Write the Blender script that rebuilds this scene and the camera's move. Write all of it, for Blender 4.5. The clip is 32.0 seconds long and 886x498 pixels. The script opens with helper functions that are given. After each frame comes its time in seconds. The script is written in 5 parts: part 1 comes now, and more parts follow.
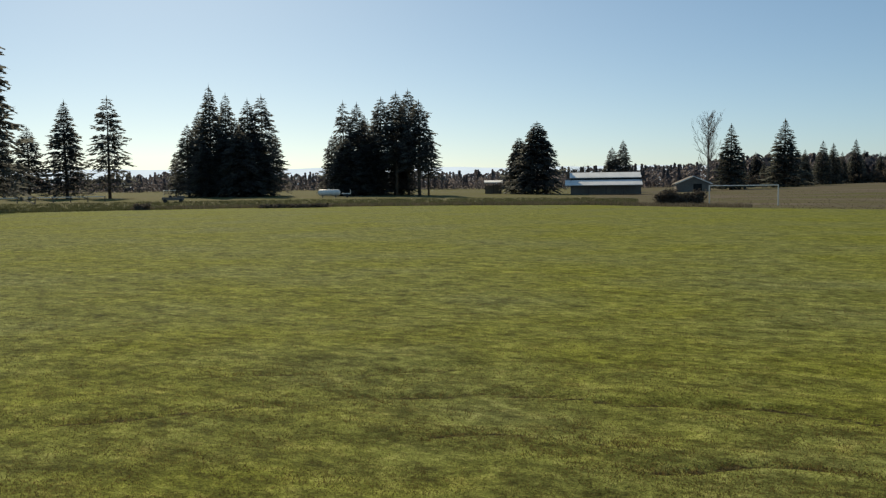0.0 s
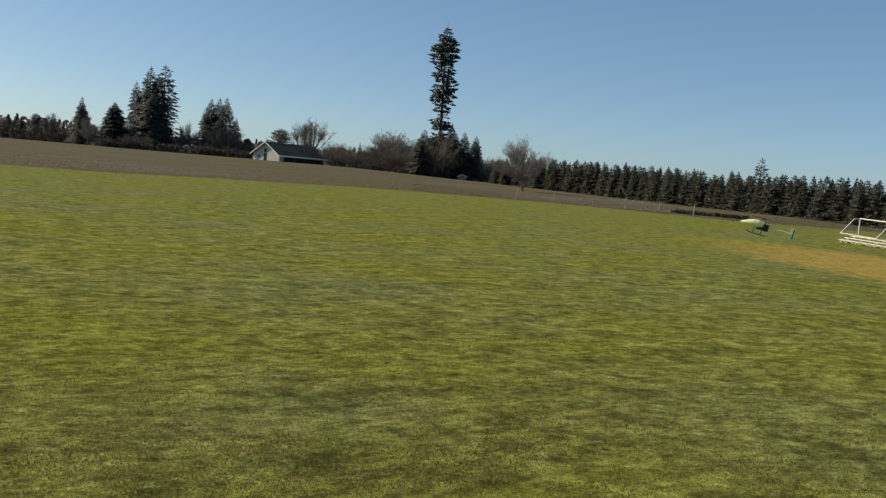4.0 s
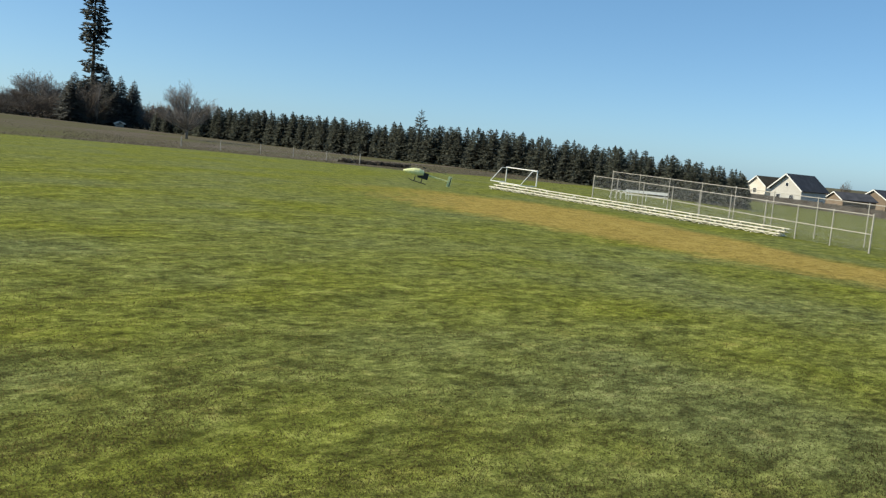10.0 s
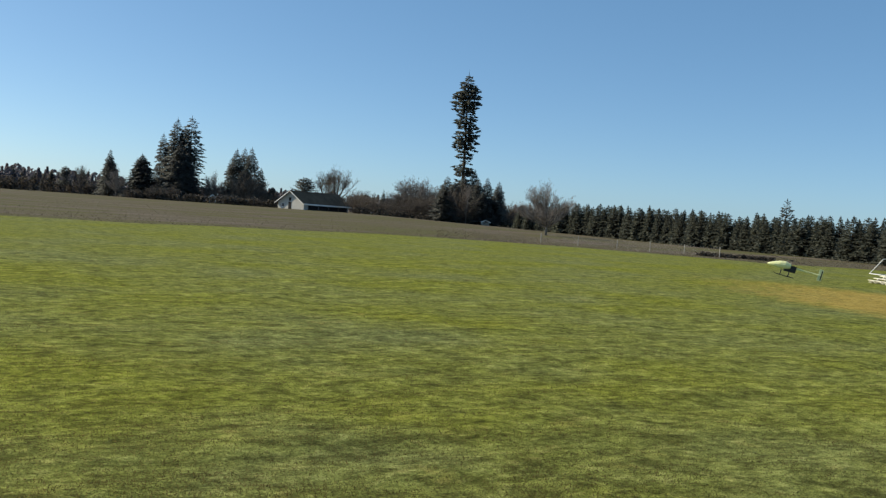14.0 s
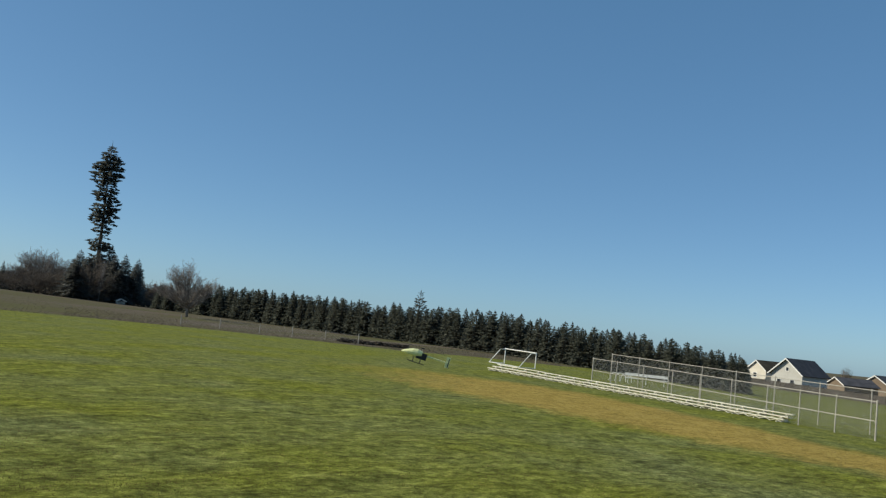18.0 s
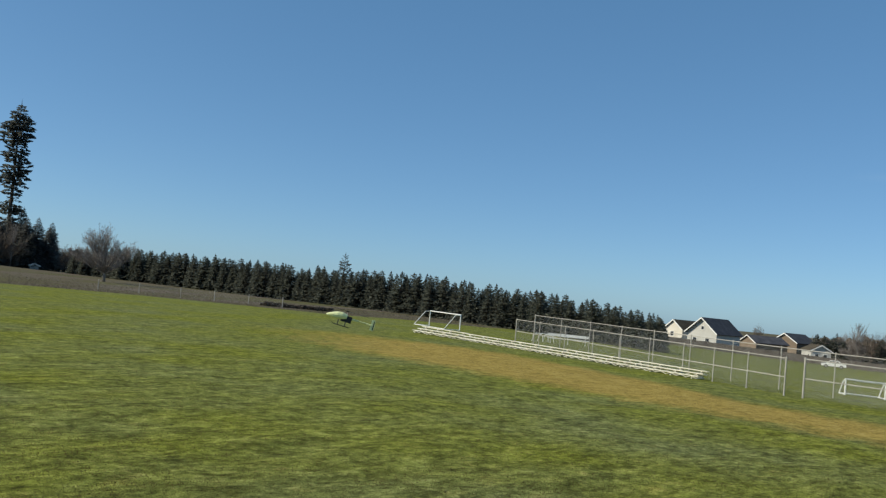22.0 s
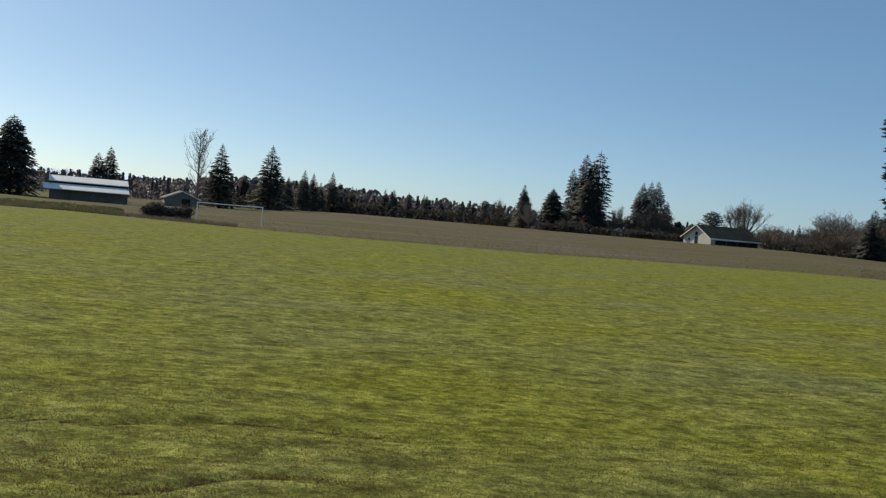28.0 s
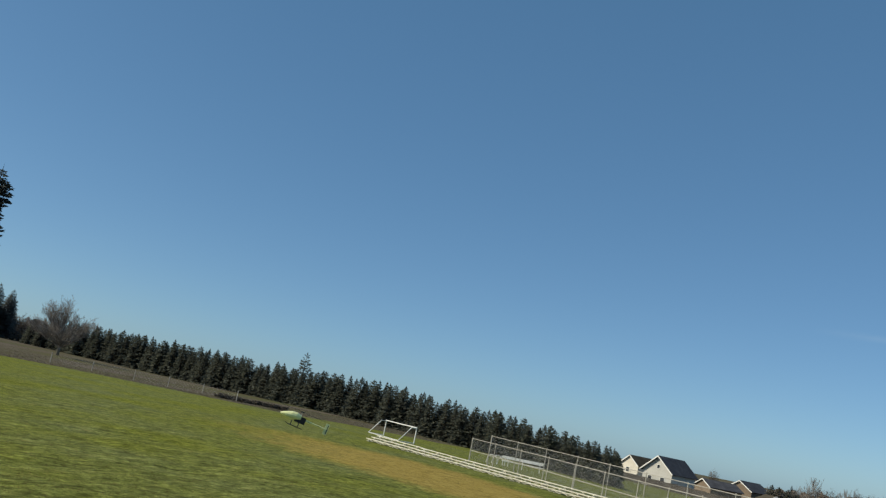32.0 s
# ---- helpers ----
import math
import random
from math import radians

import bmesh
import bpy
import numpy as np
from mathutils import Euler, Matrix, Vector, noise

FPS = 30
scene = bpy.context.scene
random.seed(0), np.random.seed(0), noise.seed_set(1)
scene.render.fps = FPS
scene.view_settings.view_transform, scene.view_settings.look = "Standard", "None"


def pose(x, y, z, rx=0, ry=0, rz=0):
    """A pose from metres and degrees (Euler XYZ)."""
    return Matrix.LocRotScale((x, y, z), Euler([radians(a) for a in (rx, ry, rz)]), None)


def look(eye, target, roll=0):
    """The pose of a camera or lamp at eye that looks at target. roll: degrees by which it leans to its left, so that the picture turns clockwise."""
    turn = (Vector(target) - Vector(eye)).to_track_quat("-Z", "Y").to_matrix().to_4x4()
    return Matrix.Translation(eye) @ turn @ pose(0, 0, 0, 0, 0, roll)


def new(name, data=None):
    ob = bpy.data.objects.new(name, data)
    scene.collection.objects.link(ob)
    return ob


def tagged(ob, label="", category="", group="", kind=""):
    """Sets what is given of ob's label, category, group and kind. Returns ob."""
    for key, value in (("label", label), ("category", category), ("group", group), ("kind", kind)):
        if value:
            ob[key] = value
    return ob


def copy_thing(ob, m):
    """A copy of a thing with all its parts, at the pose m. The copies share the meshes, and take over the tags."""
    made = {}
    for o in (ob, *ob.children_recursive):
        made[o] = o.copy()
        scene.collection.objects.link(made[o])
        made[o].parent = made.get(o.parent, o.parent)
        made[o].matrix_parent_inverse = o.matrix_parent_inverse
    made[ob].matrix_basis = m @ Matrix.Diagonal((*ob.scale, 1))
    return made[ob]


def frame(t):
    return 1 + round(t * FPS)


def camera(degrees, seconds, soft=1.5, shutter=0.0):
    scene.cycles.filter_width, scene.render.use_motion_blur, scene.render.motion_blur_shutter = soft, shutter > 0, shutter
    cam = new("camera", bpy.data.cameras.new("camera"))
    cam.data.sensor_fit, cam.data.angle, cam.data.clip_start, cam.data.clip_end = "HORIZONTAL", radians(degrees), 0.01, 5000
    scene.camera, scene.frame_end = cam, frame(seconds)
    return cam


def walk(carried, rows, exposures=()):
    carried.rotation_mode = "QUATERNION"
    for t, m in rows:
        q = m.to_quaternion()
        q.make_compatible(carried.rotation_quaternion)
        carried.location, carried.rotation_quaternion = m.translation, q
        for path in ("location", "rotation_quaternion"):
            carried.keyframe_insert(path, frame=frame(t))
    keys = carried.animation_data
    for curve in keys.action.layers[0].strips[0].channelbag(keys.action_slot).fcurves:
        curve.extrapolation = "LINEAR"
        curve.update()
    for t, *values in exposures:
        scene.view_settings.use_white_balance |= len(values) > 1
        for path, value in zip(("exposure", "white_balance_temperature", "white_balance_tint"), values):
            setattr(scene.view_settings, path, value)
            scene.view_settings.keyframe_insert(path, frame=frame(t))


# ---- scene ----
# ---- camera ----
EYE = 2.26
cam = camera(52.1, 32.0, soft=1.3)
PATH = [
    (0, 86.02, 0.65, -3.58), (0.5, 86.52, 0.70, -6.52), (1, 88.77, -0.49, -11.11), (1.5, 88.60, -1.68, -19.13),
    (2, 89.02, -2.12, -26.44), (2.5, 87.16, -2.74, -34.19), (3, 85.95, -3.07, -41.71), (3.5, 85.51, -4.03, -49.91),
    (4, 85.19, -4.75, -61.83), (4.5, 81.90, -6.17, -81.04), (6.5, 81.02, -7.82, -107.37), (7, 81.92, -7.60, -104.20),
    (7.5, 82.59, -6.45, -99.78), (8, 83.00, -5.86, -94.12), (8.5, 83.53, -6.16, -91.99), (9, 83.66, -5.94, -89.26),
    (9.5, 84.26, -5.23, -87.51), (10, 83.83, -5.28, -82.59), (10.5, 83.65, -5.36, -77.76), (11, 84.80, -5.19, -71.63),
    (11.5, 85.24, -3.92, -64.29), (12, 84.59, -4.06, -57.77), (12.5, 84.31, -4.24, -55.81), (13, 85.18, -4.19, -55.52),
    (13.5, 87.33, -4.29, -57.17), (14, 87.98, -3.92, -60.35), (14.5, 88.89, -3.47, -64.39), (15, 94.31, -4.70, -68.24),
    (15.5, 99.33, -6.80, -71.70), (17.5, 95.34, -5.16, -81.10), (18, 95.23, -5.91, -82.67), (18.5, 93.65, -5.78, -84.13),
    (19, 92.14, -5.73, -83.18), (19.5, 91.24, -5.58, -82.92), (20, 91.11, -6.13, -83.32), (20.5, 91.12, -5.35, -84.15),
    (21, 92.37, -6.13, -86.78), (21.5, 93.23, -6.08, -88.33), (22, 93.34, -5.41, -87.42), (22.5, 92.58, -4.70, -86.46),
    (23, 91.90, -4.15, -86.06), (23.5, 90.58, -3.43, -84.43), (24, 90.06, -3.38, -82.33), (24.5, 87.75, -2.58, -76.44),
    (25, 86.76, -3.45, -65.35), (25.5, 87.02, -1.71, -52.98), (27.5, 87.88, -3.44, -32.37), (28, 88.16, -4.77, -35.09),
    (28.5, 88.53, -5.23, -41.35), (29, 89.24, -6.94, -48.31), (29.5, 89.69, -7.98, -56.41), (30, 91.43, -7.47, -66.21),
    (30.5, 93.21, -7.97, -72.70), (31, 96.04, -8.59, -78.77), (31.5, 98.16, -10.00, -83.99), (32, 100.76, -11.31, -90.13),
]
EXPO = [(0, -0.05, 8000, 6), (3, 0.03, 8200, 9), (4.5, 0.2, 7600, 8), (6.5, 0.45, 7200, 4), (10, 0.43, 6900, 4), (13, 0.36, 7100, 6), (15.5, 0.22, 6900, 6), (18, 0.03, 6800, 4), (20, 0.1, 6800, 4), (23, 0.1, 6600, 4), (25, 0.26, 6800, 4), (28, 0.1, 7500, 8), (31, 0.1, 7200, 8), (32, -0.04, 6900, 4)]
walk(cam, [(t, pose(0, 0, EYE, rx, ry, rz)) for t, rx, ry, rz in PATH], EXPO)

# ---- daylight ----
SUN_AZ, SUN_EL = -15.0, 34.0
world = bpy.data.worlds.new("sky")
scene.world = world
world.use_nodes = True
wn = world.node_tree.nodes
sky = wn.new("ShaderNodeTexSky")
sky.sky_type, sky.sun_disc = "NISHITA", False
sky.sun_elevation, sky.sun_rotation = radians(SUN_EL), radians(SUN_AZ)
sky.air_density, sky.dust_density, sky.ozone_density, sky.altitude = 0.64, 0.55, 2.0, 60
wn["Background"].inputs[1].default_value = 0.105
tint = wn.new("ShaderNodeMix")
tint.data_type, tint.blend_type = "RGBA", "MULTIPLY"
tint.inputs[0].default_value, tint.inputs[7].default_value = 1.0, (0.87, 0.98, 1.04, 1)
world.node_tree.links.new(sky.outputs[0], tint.inputs[6])
clear = wn.new("ShaderNodeMix")
clear.data_type = "RGBA"
clear.inputs[0].default_value, clear.inputs[7].default_value = 0.28, (1.0, 3.2, 6.5, 1)
world.node_tree.links.new(tint.outputs[2], clear.inputs[6])
world.node_tree.links.new(clear.outputs[2], wn["Background"].inputs[0])
sun = new("sun", bpy.data.lights.new("sun", "SUN"))
sun.data.energy, sun.data.angle, sun.data.color = 4.3, radians(0.53), (1.0, 0.93, 0.82)
SUN_DIR = Vector((math.sin(radians(SUN_AZ)) * math.cos(radians(SUN_EL)), math.cos(radians(SUN_AZ)) * math.cos(radians(SUN_EL)), math.sin(radians(SUN_EL))))
sun.matrix_world = look(SUN_DIR * 300, (0, 0, 0))


# ---- lie of the land ----
def smooth(v):
    v = min(1.0, max(0.0, v))
    return v * v * (3 - 2 * v)


def ramp(v, xs, ys):
    return float(np.interp(v, xs, ys))


# bearings and heights written below are taken in by SPAN, about the giant fir's bearing
SPAN = 0.943


def bearing(x, y):
    """Bearing of a place as written below, in degrees clockwise from +y."""
    return 60 + (math.degrees(math.atan2(x, y)) - 60) / SPAN


def ground_z(x, y):
    """Level playing field, a low swell behind it ahead, and a fall towards the school on the right."""
    d, az = math.hypot(x, y), bearing(x, y)
    rise = ramp(az, [-90, -40, -5, 13, 22, 27, 56, 63, 70, 78, 180], [0.6, 1, 0.7, 0.1, 1.2, 1.9, 1.8, 1.0, 0.5, 0, 0])
    fall = smooth((az - 82) / 40) * smooth((178 - az) / 15)
    return SPAN * rise * smooth((d - 90) / 150) - SPAN * fall * ramp(d, [0, 17, 40, 80, 143, 220, 400], [0, 0, 0.6, 1.5, 3.2, 3.7, 4.0])


def spot(az, d, up=0.0):
    """Place on the ground at a bearing (degrees clockwise from +y) and a distance from the standing point."""
    a = radians(60 + (az - 60) * SPAN)
    x, y = d * math.sin(a), d * math.cos(a)
    return Vector((x, y, ground_z(x, y) + up))


# ---- materials ----
def mat(name, cols, rough=0.8, scale=1.0, fine=8.0, metal=0.0, bump=0.0, bump_scale=40.0, spec=0.3, rand=0.0, trans=0.0, per="object"):
    """Principled material: a mottled mix of two or three base colours at two scales, with fine relief."""
    m = bpy.data.materials.new(name)
    m.use_nodes = True
    nt = m.node_tree
    N, L = nt.nodes, nt.links
    b = N["Principled BSDF"]
    tc = N.new("ShaderNodeTexCoord")
    n1, n2 = N.new("ShaderNodeTexNoise"), N.new("ShaderNodeTexNoise")
    n1.inputs["Scale"].default_value, n2.inputs["Scale"].default_value = scale, scale * fine
    n1.inputs["Detail"].default_value, n2.inputs["Detail"].default_value = 4, 3
    L.new(tc.outputs["Object"], n1.inputs["Vector"])
    L.new(tc.outputs["Object"], n2.inputs["Vector"])
    mx = N.new("ShaderNodeMath")
    mx.operation = "MULTIPLY_ADD"
    mx.inputs[1].default_value = 0.45
    L.new(n2.outputs["Fac"], mx.inputs[0])
    m2 = N.new("ShaderNodeMath")
    m2.operation = "MULTIPLY"
    m2.inputs[1].default_value = 0.55
    L.new(n1.outputs["Fac"], m2.inputs[0])
    L.new(m2.outputs[0], mx.inputs[2])
    fac = mx.outputs[0]
    if rand:
        if per == "island":
            src = N.new("ShaderNodeNewGeometry").outputs["Random Per Island"]
        else:
            src = N.new("ShaderNodeObjectInfo").outputs["Random"]
        ma = N.new("ShaderNodeMath")
        ma.operation = "MULTIPLY_ADD"
        ma.inputs[1].default_value = rand
        L.new(src, ma.inputs[0])
        sb = N.new("ShaderNodeMath")
        sb.operation = "SUBTRACT"
        sb.inputs[1].default_value = rand * 0.5
        L.new(fac, sb.inputs[0])
        L.new(sb.outputs[0], ma.inputs[2])
        fac = ma.outputs[0]
    cr = N.new("ShaderNodeValToRGB")
    e = cr.color_ramp.elements
    lo, hi = 0.34, 0.66
    e[0].position, e[0].color = lo, (*cols[0], 1)
    e[1].position, e[1].color = hi, (*cols[-1], 1)
    for i in range(1, len(cols) - 1):
        k = e.new(lo + (hi - lo) * i / (len(cols) - 1))
        k.color = (*cols[i], 1)
    L.new(fac, cr.inputs[0])
    L.new(cr.outputs[0], b.inputs["Base Color"])
    b.inputs["Roughness"].default_value, b.inputs["Metallic"].default_value = rough, metal
    b.inputs["Specular IOR Level"].default_value = spec
    if bump:
        nb, bp = N.new("ShaderNodeTexNoise"), N.new("ShaderNodeBump")
        nb.inputs["Scale"].default_value = bump_scale
        nb.inputs["Detail"].default_value = 4
        L.new(tc.outputs["Object"], nb.inputs["Vector"])
        L.new(nb.outputs["Fac"], bp.inputs["Height"])
        bp.inputs["Strength"].default_value = bump
        bp.inputs["Distance"].default_value = 0.6 / bump_scale
        L.new(bp.outputs[0], b.inputs["Normal"])
    if trans:
        tr, ad = N.new("ShaderNodeBsdfTranslucent"), N.new("ShaderNodeMixShader")
        L.new(cr.outputs[0], tr.inputs[0])
        ad.inputs[0].default_value = trans
        L.new(b.outputs[0], ad.inputs[1])
        L.new(tr.outputs[0], ad.inputs[2])
        L.new(ad.outputs[0], N["Material Output"].inputs[0])
    return m


# needle colours greyed and lifted, translucency raised, standing in for haze on backlit firs
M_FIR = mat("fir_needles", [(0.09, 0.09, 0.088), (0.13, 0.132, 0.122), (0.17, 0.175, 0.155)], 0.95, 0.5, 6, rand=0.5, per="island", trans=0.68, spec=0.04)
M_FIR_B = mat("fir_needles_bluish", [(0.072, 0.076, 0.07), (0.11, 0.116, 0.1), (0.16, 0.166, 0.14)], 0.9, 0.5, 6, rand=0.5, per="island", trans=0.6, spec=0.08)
M_FIR_Y = mat("young_fir_needles", [(0.068, 0.072, 0.058), (0.105, 0.112, 0.085), (0.15, 0.155, 0.115)], 0.75, 0.6, 6, rand=0.5, per="island", trans=0.4, spec=0.3)
M_BARK = mat("bark", [(0.05, 0.036, 0.026), (0.1, 0.075, 0.055), (0.16, 0.125, 0.095)], 0.95, 1.5, 8, bump=0.5)
M_TWIG = mat("bare_twigs", [(0.15, 0.125, 0.105), (0.23, 0.2, 0.172), (0.33, 0.29, 0.255)], 0.9, 0.7, 6, rand=0.4, per="island")
M_TWIG_B = mat("brown_twigs", [(0.09, 0.068, 0.05), (0.15, 0.118, 0.09), (0.22, 0.18, 0.14)], 0.9, 0.7, 6, rand=0.4, per="island")
# far belts: twig colours lifted to paler tones, distance haze put into the colour
M_WOODS = mat("bare_woods", [(0.16, 0.14, 0.148), (0.205, 0.182, 0.184), (0.25, 0.225, 0.218)], 0.95, 0.1, 6, rand=0.25, per="island", trans=0.6, spec=0.05)
M_WOODS_BR = mat("brown_bare_woods", [(0.17, 0.13, 0.105), (0.23, 0.18, 0.145), (0.3, 0.24, 0.2)], 0.95, 0.1, 6, rand=0.3, per="island", trans=0.4, spec=0.05)
M_BRAMBLE = mat("bramble_leaves", [(0.075, 0.062, 0.05), (0.11, 0.093, 0.075), (0.15, 0.128, 0.102)], 0.9, 0.8, 5, rand=0.5, per="island", trans=0.3)
M_WEED = mat("dry_weeds", [(0.12, 0.1, 0.068), (0.16, 0.132, 0.092), (0.21, 0.174, 0.122)], 0.9, 0.15, 12, rand=0.6, per="island", trans=0.3, spec=0.1)
M_WEED_G = mat("green_weeds", [(0.09, 0.09, 0.036), (0.14, 0.138, 0.055), (0.2, 0.19, 0.085)], 0.9, 0.15, 12, rand=0.6, per="island", trans=0.15)
M_STRAW = mat("straw", [(0.24, 0.165, 0.085), (0.37, 0.27, 0.145), (0.5, 0.39, 0.23)], 0.8, 3, 6, rand=0.5, per="island")
M_GALV = mat("galvanised_steel", [(0.31, 0.285, 0.245), (0.39, 0.36, 0.31), (0.47, 0.435, 0.375)], 0.6, 2, 7, metal=0.0, bump=0.05, spec=0.3)
M_WIRE = mat("fence_wire", [(0.3, 0.3, 0.29), (0.38, 0.37, 0.36), (0.46, 0.45, 0.43)], 0.6, 1, 5)
M_NOSE = mat("pale_yellow_nose", [(0.68, 0.7, 0.32), (0.76, 0.78, 0.4), (0.82, 0.83, 0.48)], 0.3, 3, 6)
M_BLACK = mat("black_carbon", [(0.012, 0.012, 0.013), (0.02, 0.02, 0.022), (0.035, 0.035, 0.037)], 0.4, 4, 6)
M_WHITE = mat("white_painted_steel", [(0.68, 0.66, 0.6), (0.78, 0.76, 0.71), (0.84, 0.82, 0.78)], 0.45, 1.5, 8, bump=0.05)
M_ALU = mat("aluminium_planks", [(0.58, 0.53, 0.4), (0.69, 0.64, 0.5), (0.77, 0.72, 0.59)], 0.5, 1.2, 9, metal=0.0, bump=0.05)
M_ROOF = mat("dark_shingles", [(0.035, 0.035, 0.04), (0.055, 0.055, 0.062), (0.085, 0.083, 0.09)], 0.9, 0.8, 10, bump=0.3)
M_ROOF_BR = mat("mossy_brown_roof", [(0.05, 0.04, 0.028), (0.075, 0.061, 0.042), (0.105, 0.087, 0.06)], 0.9, 0.5, 10, bump=0.3, spec=0.1)
M_ROOF_W = mat("pale_metal_roof", [(0.62, 0.62, 0.6), (0.72, 0.72, 0.7), (0.8, 0.8, 0.78)], 0.5, 0.4, 9, metal=0.1)
M_WALL_W = mat("white_siding", [(0.44, 0.42, 0.37), (0.5, 0.48, 0.43), (0.56, 0.54, 0.49)], 0.7, 0.4, 10, bump=0.1)
M_WALL_C = mat("cream_siding", [(0.55, 0.5, 0.4), (0.64, 0.58, 0.48), (0.7, 0.65, 0.55)], 0.7, 0.4, 10, bump=0.1)
M_WALL_B = mat("brown_siding", [(0.15, 0.11, 0.075), (0.2, 0.15, 0.105), (0.26, 0.2, 0.14)], 0.8, 0.4, 9, bump=0.1)
M_WALL_G = mat("weathered_grey_siding", [(0.12, 0.105, 0.092), (0.17, 0.15, 0.13), (0.22, 0.195, 0.17)], 0.85, 0.4, 9, bump=0.2)
M_WALL_T = mat("tan_brick_wall", [(0.24, 0.175, 0.125), (0.31, 0.235, 0.17), (0.38, 0.295, 0.215)], 0.85, 0.4, 12, bump=0.2)
M_PARAPET = mat("buff_roof_edge", [(0.36, 0.31, 0.25), (0.44, 0.385, 0.315), (0.52, 0.46, 0.385)], 0.7, 0.5, 8, bump=0.1)
# near black, the shade inside doorways and open sides put into the colour
M_DARK = mat("dark_opening", [(0.012, 0.011, 0.01), (0.02, 0.018, 0.017), (0.035, 0.03, 0.03)], 0.9, 1, 5)
M_GLASS = mat("window_glass", [(0.02, 0.025, 0.03), (0.03, 0.035, 0.045), (0.05, 0.055, 0.065)], 0.08, 0.3, 3, spec=0.6)
M_WOODF = mat("grey_fence_boards", [(0.08, 0.066, 0.056), (0.12, 0.1, 0.085), (0.17, 0.145, 0.122)], 0.9, 1, 9, bump=0.2)


def ground_material(name="field_ground", blade=False):
    """Mown grass, with dry ochre turf, rough brown pasture and bare earth where the sheet's zones say so; ragged edges by noise."""
    m = bpy.data.materials.new(name)
    m.use_nodes = True
    nt = m.node_tree
    N, L = nt.nodes, nt.links
    b = N["Principled BSDF"]
    tc = N.new("ShaderNodeTexCoord")

    def noise_tex(scale, detail=4, rough=0.55, stretch=None):
        n = N.new("ShaderNodeTexNoise")
        n.inputs["Scale"].default_value, n.inputs["Detail"].default_value, n.inputs["Roughness"].default_value = scale, detail, rough
        src = tc.outputs["Object"]
        if stretch:
            mp = N.new("ShaderNodeMapping")
            mp.vector_type = "TEXTURE"
            mp.inputs["Rotation"].default_value = (0, 0, radians(stretch[2]))
            mp.inputs["Scale"].default_value = (stretch[0], stretch[1], 1)
            L.new(src, mp.inputs["Vector"])
            src = mp.outputs[0]
        L.new(src, n.inputs["Vector"])
        return n.outputs["Fac"]

    def ramp_col(fac, stops):
        r = N.new("ShaderNodeValToRGB")
        e = r.color_ramp.elements
        e[0].position, e[0].color = stops[0][0], (*stops[0][1], 1)
        e[1].position, e[1].color = stops[-1][0], (*stops[-1][1], 1)
        for p, c in stops[1:-1]:
            k = e.new(p)
            k.color = (*c, 1)
        L.new(fac, r.inputs[0])
        return r.outputs[0]

    def math_node(op, a, c, d=None):
        n = N.new("ShaderNodeMath")
        n.operation = op
        for i, v in enumerate((a, c, d)):
            if v is None:
                continue
            if isinstance(v, (int, float)):
                n.inputs[i].default_value = v
            else:
                L.new(v, n.inputs[i])
        return n.outputs[0]

    def mix_col(fac, a, c):
        n = N.new("ShaderNodeMix")
        n.data_type = "RGBA"
        L.new(fac, n.inputs[0])
        L.new(a, n.inputs[6])
        L.new(c, n.inputs[7])
        return n.outputs[2]

    wide, mid, small = noise_tex(0.16, 5), noise_tex(1.7, 3, 0.5), noise_tex(6.2, 4, 0.55)
    tiny = noise_tex(45.0, 3, 0.6)
    # tussocks, slightly longer along the mowing direction
    tuft, row, sweep = noise_tex(6.5, 5, 0.7, (1.15, 0.9, -36)), noise_tex(2.5, 4, 0.68, (1.3, 0.85, -36)), noise_tex(0.9, 5, 0.7, (1.5, 0.75, -36))
    clump = math_node("ADD", math_node("ADD", math_node("MULTIPLY", tuft, 0.4), math_node("MULTIPLY", row, 0.27)), math_node("ADD", math_node("MULTIPLY", sweep, 0.21), math_node("MULTIPLY", small, 0.12)))
    fine = math_node("ADD", math_node("MULTIPLY", clump, 0.8), math_node("MULTIPLY", tiny, 0.2))
    # dark ends of both ramps: shade in gaps between tussocks, put into the colour
    lush = ramp_col(fine, [(0.425, (0.078, 0.08, 0.015)), (0.455, (0.108, 0.113, 0.018)), (0.484, (0.143, 0.154, 0.022)), (0.522, (0.184, 0.198, 0.03)), (0.565, (0.262, 0.265, 0.052))])
    tired = ramp_col(fine, [(0.425, (0.076, 0.08, 0.028)), (0.455, (0.103, 0.11, 0.037)), (0.484, (0.135, 0.148, 0.048)), (0.522, (0.172, 0.188, 0.063)), (0.565, (0.245, 0.252, 0.095))])
    grass = mix_col(ramp_col(wide, [(0.36, (0, 0, 0)), (0.66, (1, 1, 1))]), lush, tired)
    ochre = ramp_col(fine, [(0.41, (0.16, 0.115, 0.028)), (0.46, (0.255, 0.184, 0.045)), (0.51, (0.345, 0.247, 0.064)), (0.61, (0.47, 0.355, 0.108))])
    brown = ramp_col(math_node("ADD", math_node("MULTIPLY", noise_tex(0.11, 5, 0.6, (3.2, 0.8, -36)), 0.6), math_node("MULTIPLY", fine, 0.4)),
                     [(0.4, (0.1, 0.1, 0.042)), (0.47, (0.108, 0.097, 0.05)), (0.53, (0.12, 0.1, 0.072)), (0.59, (0.148, 0.12, 0.095)), (0.66, (0.175, 0.145, 0.115))])
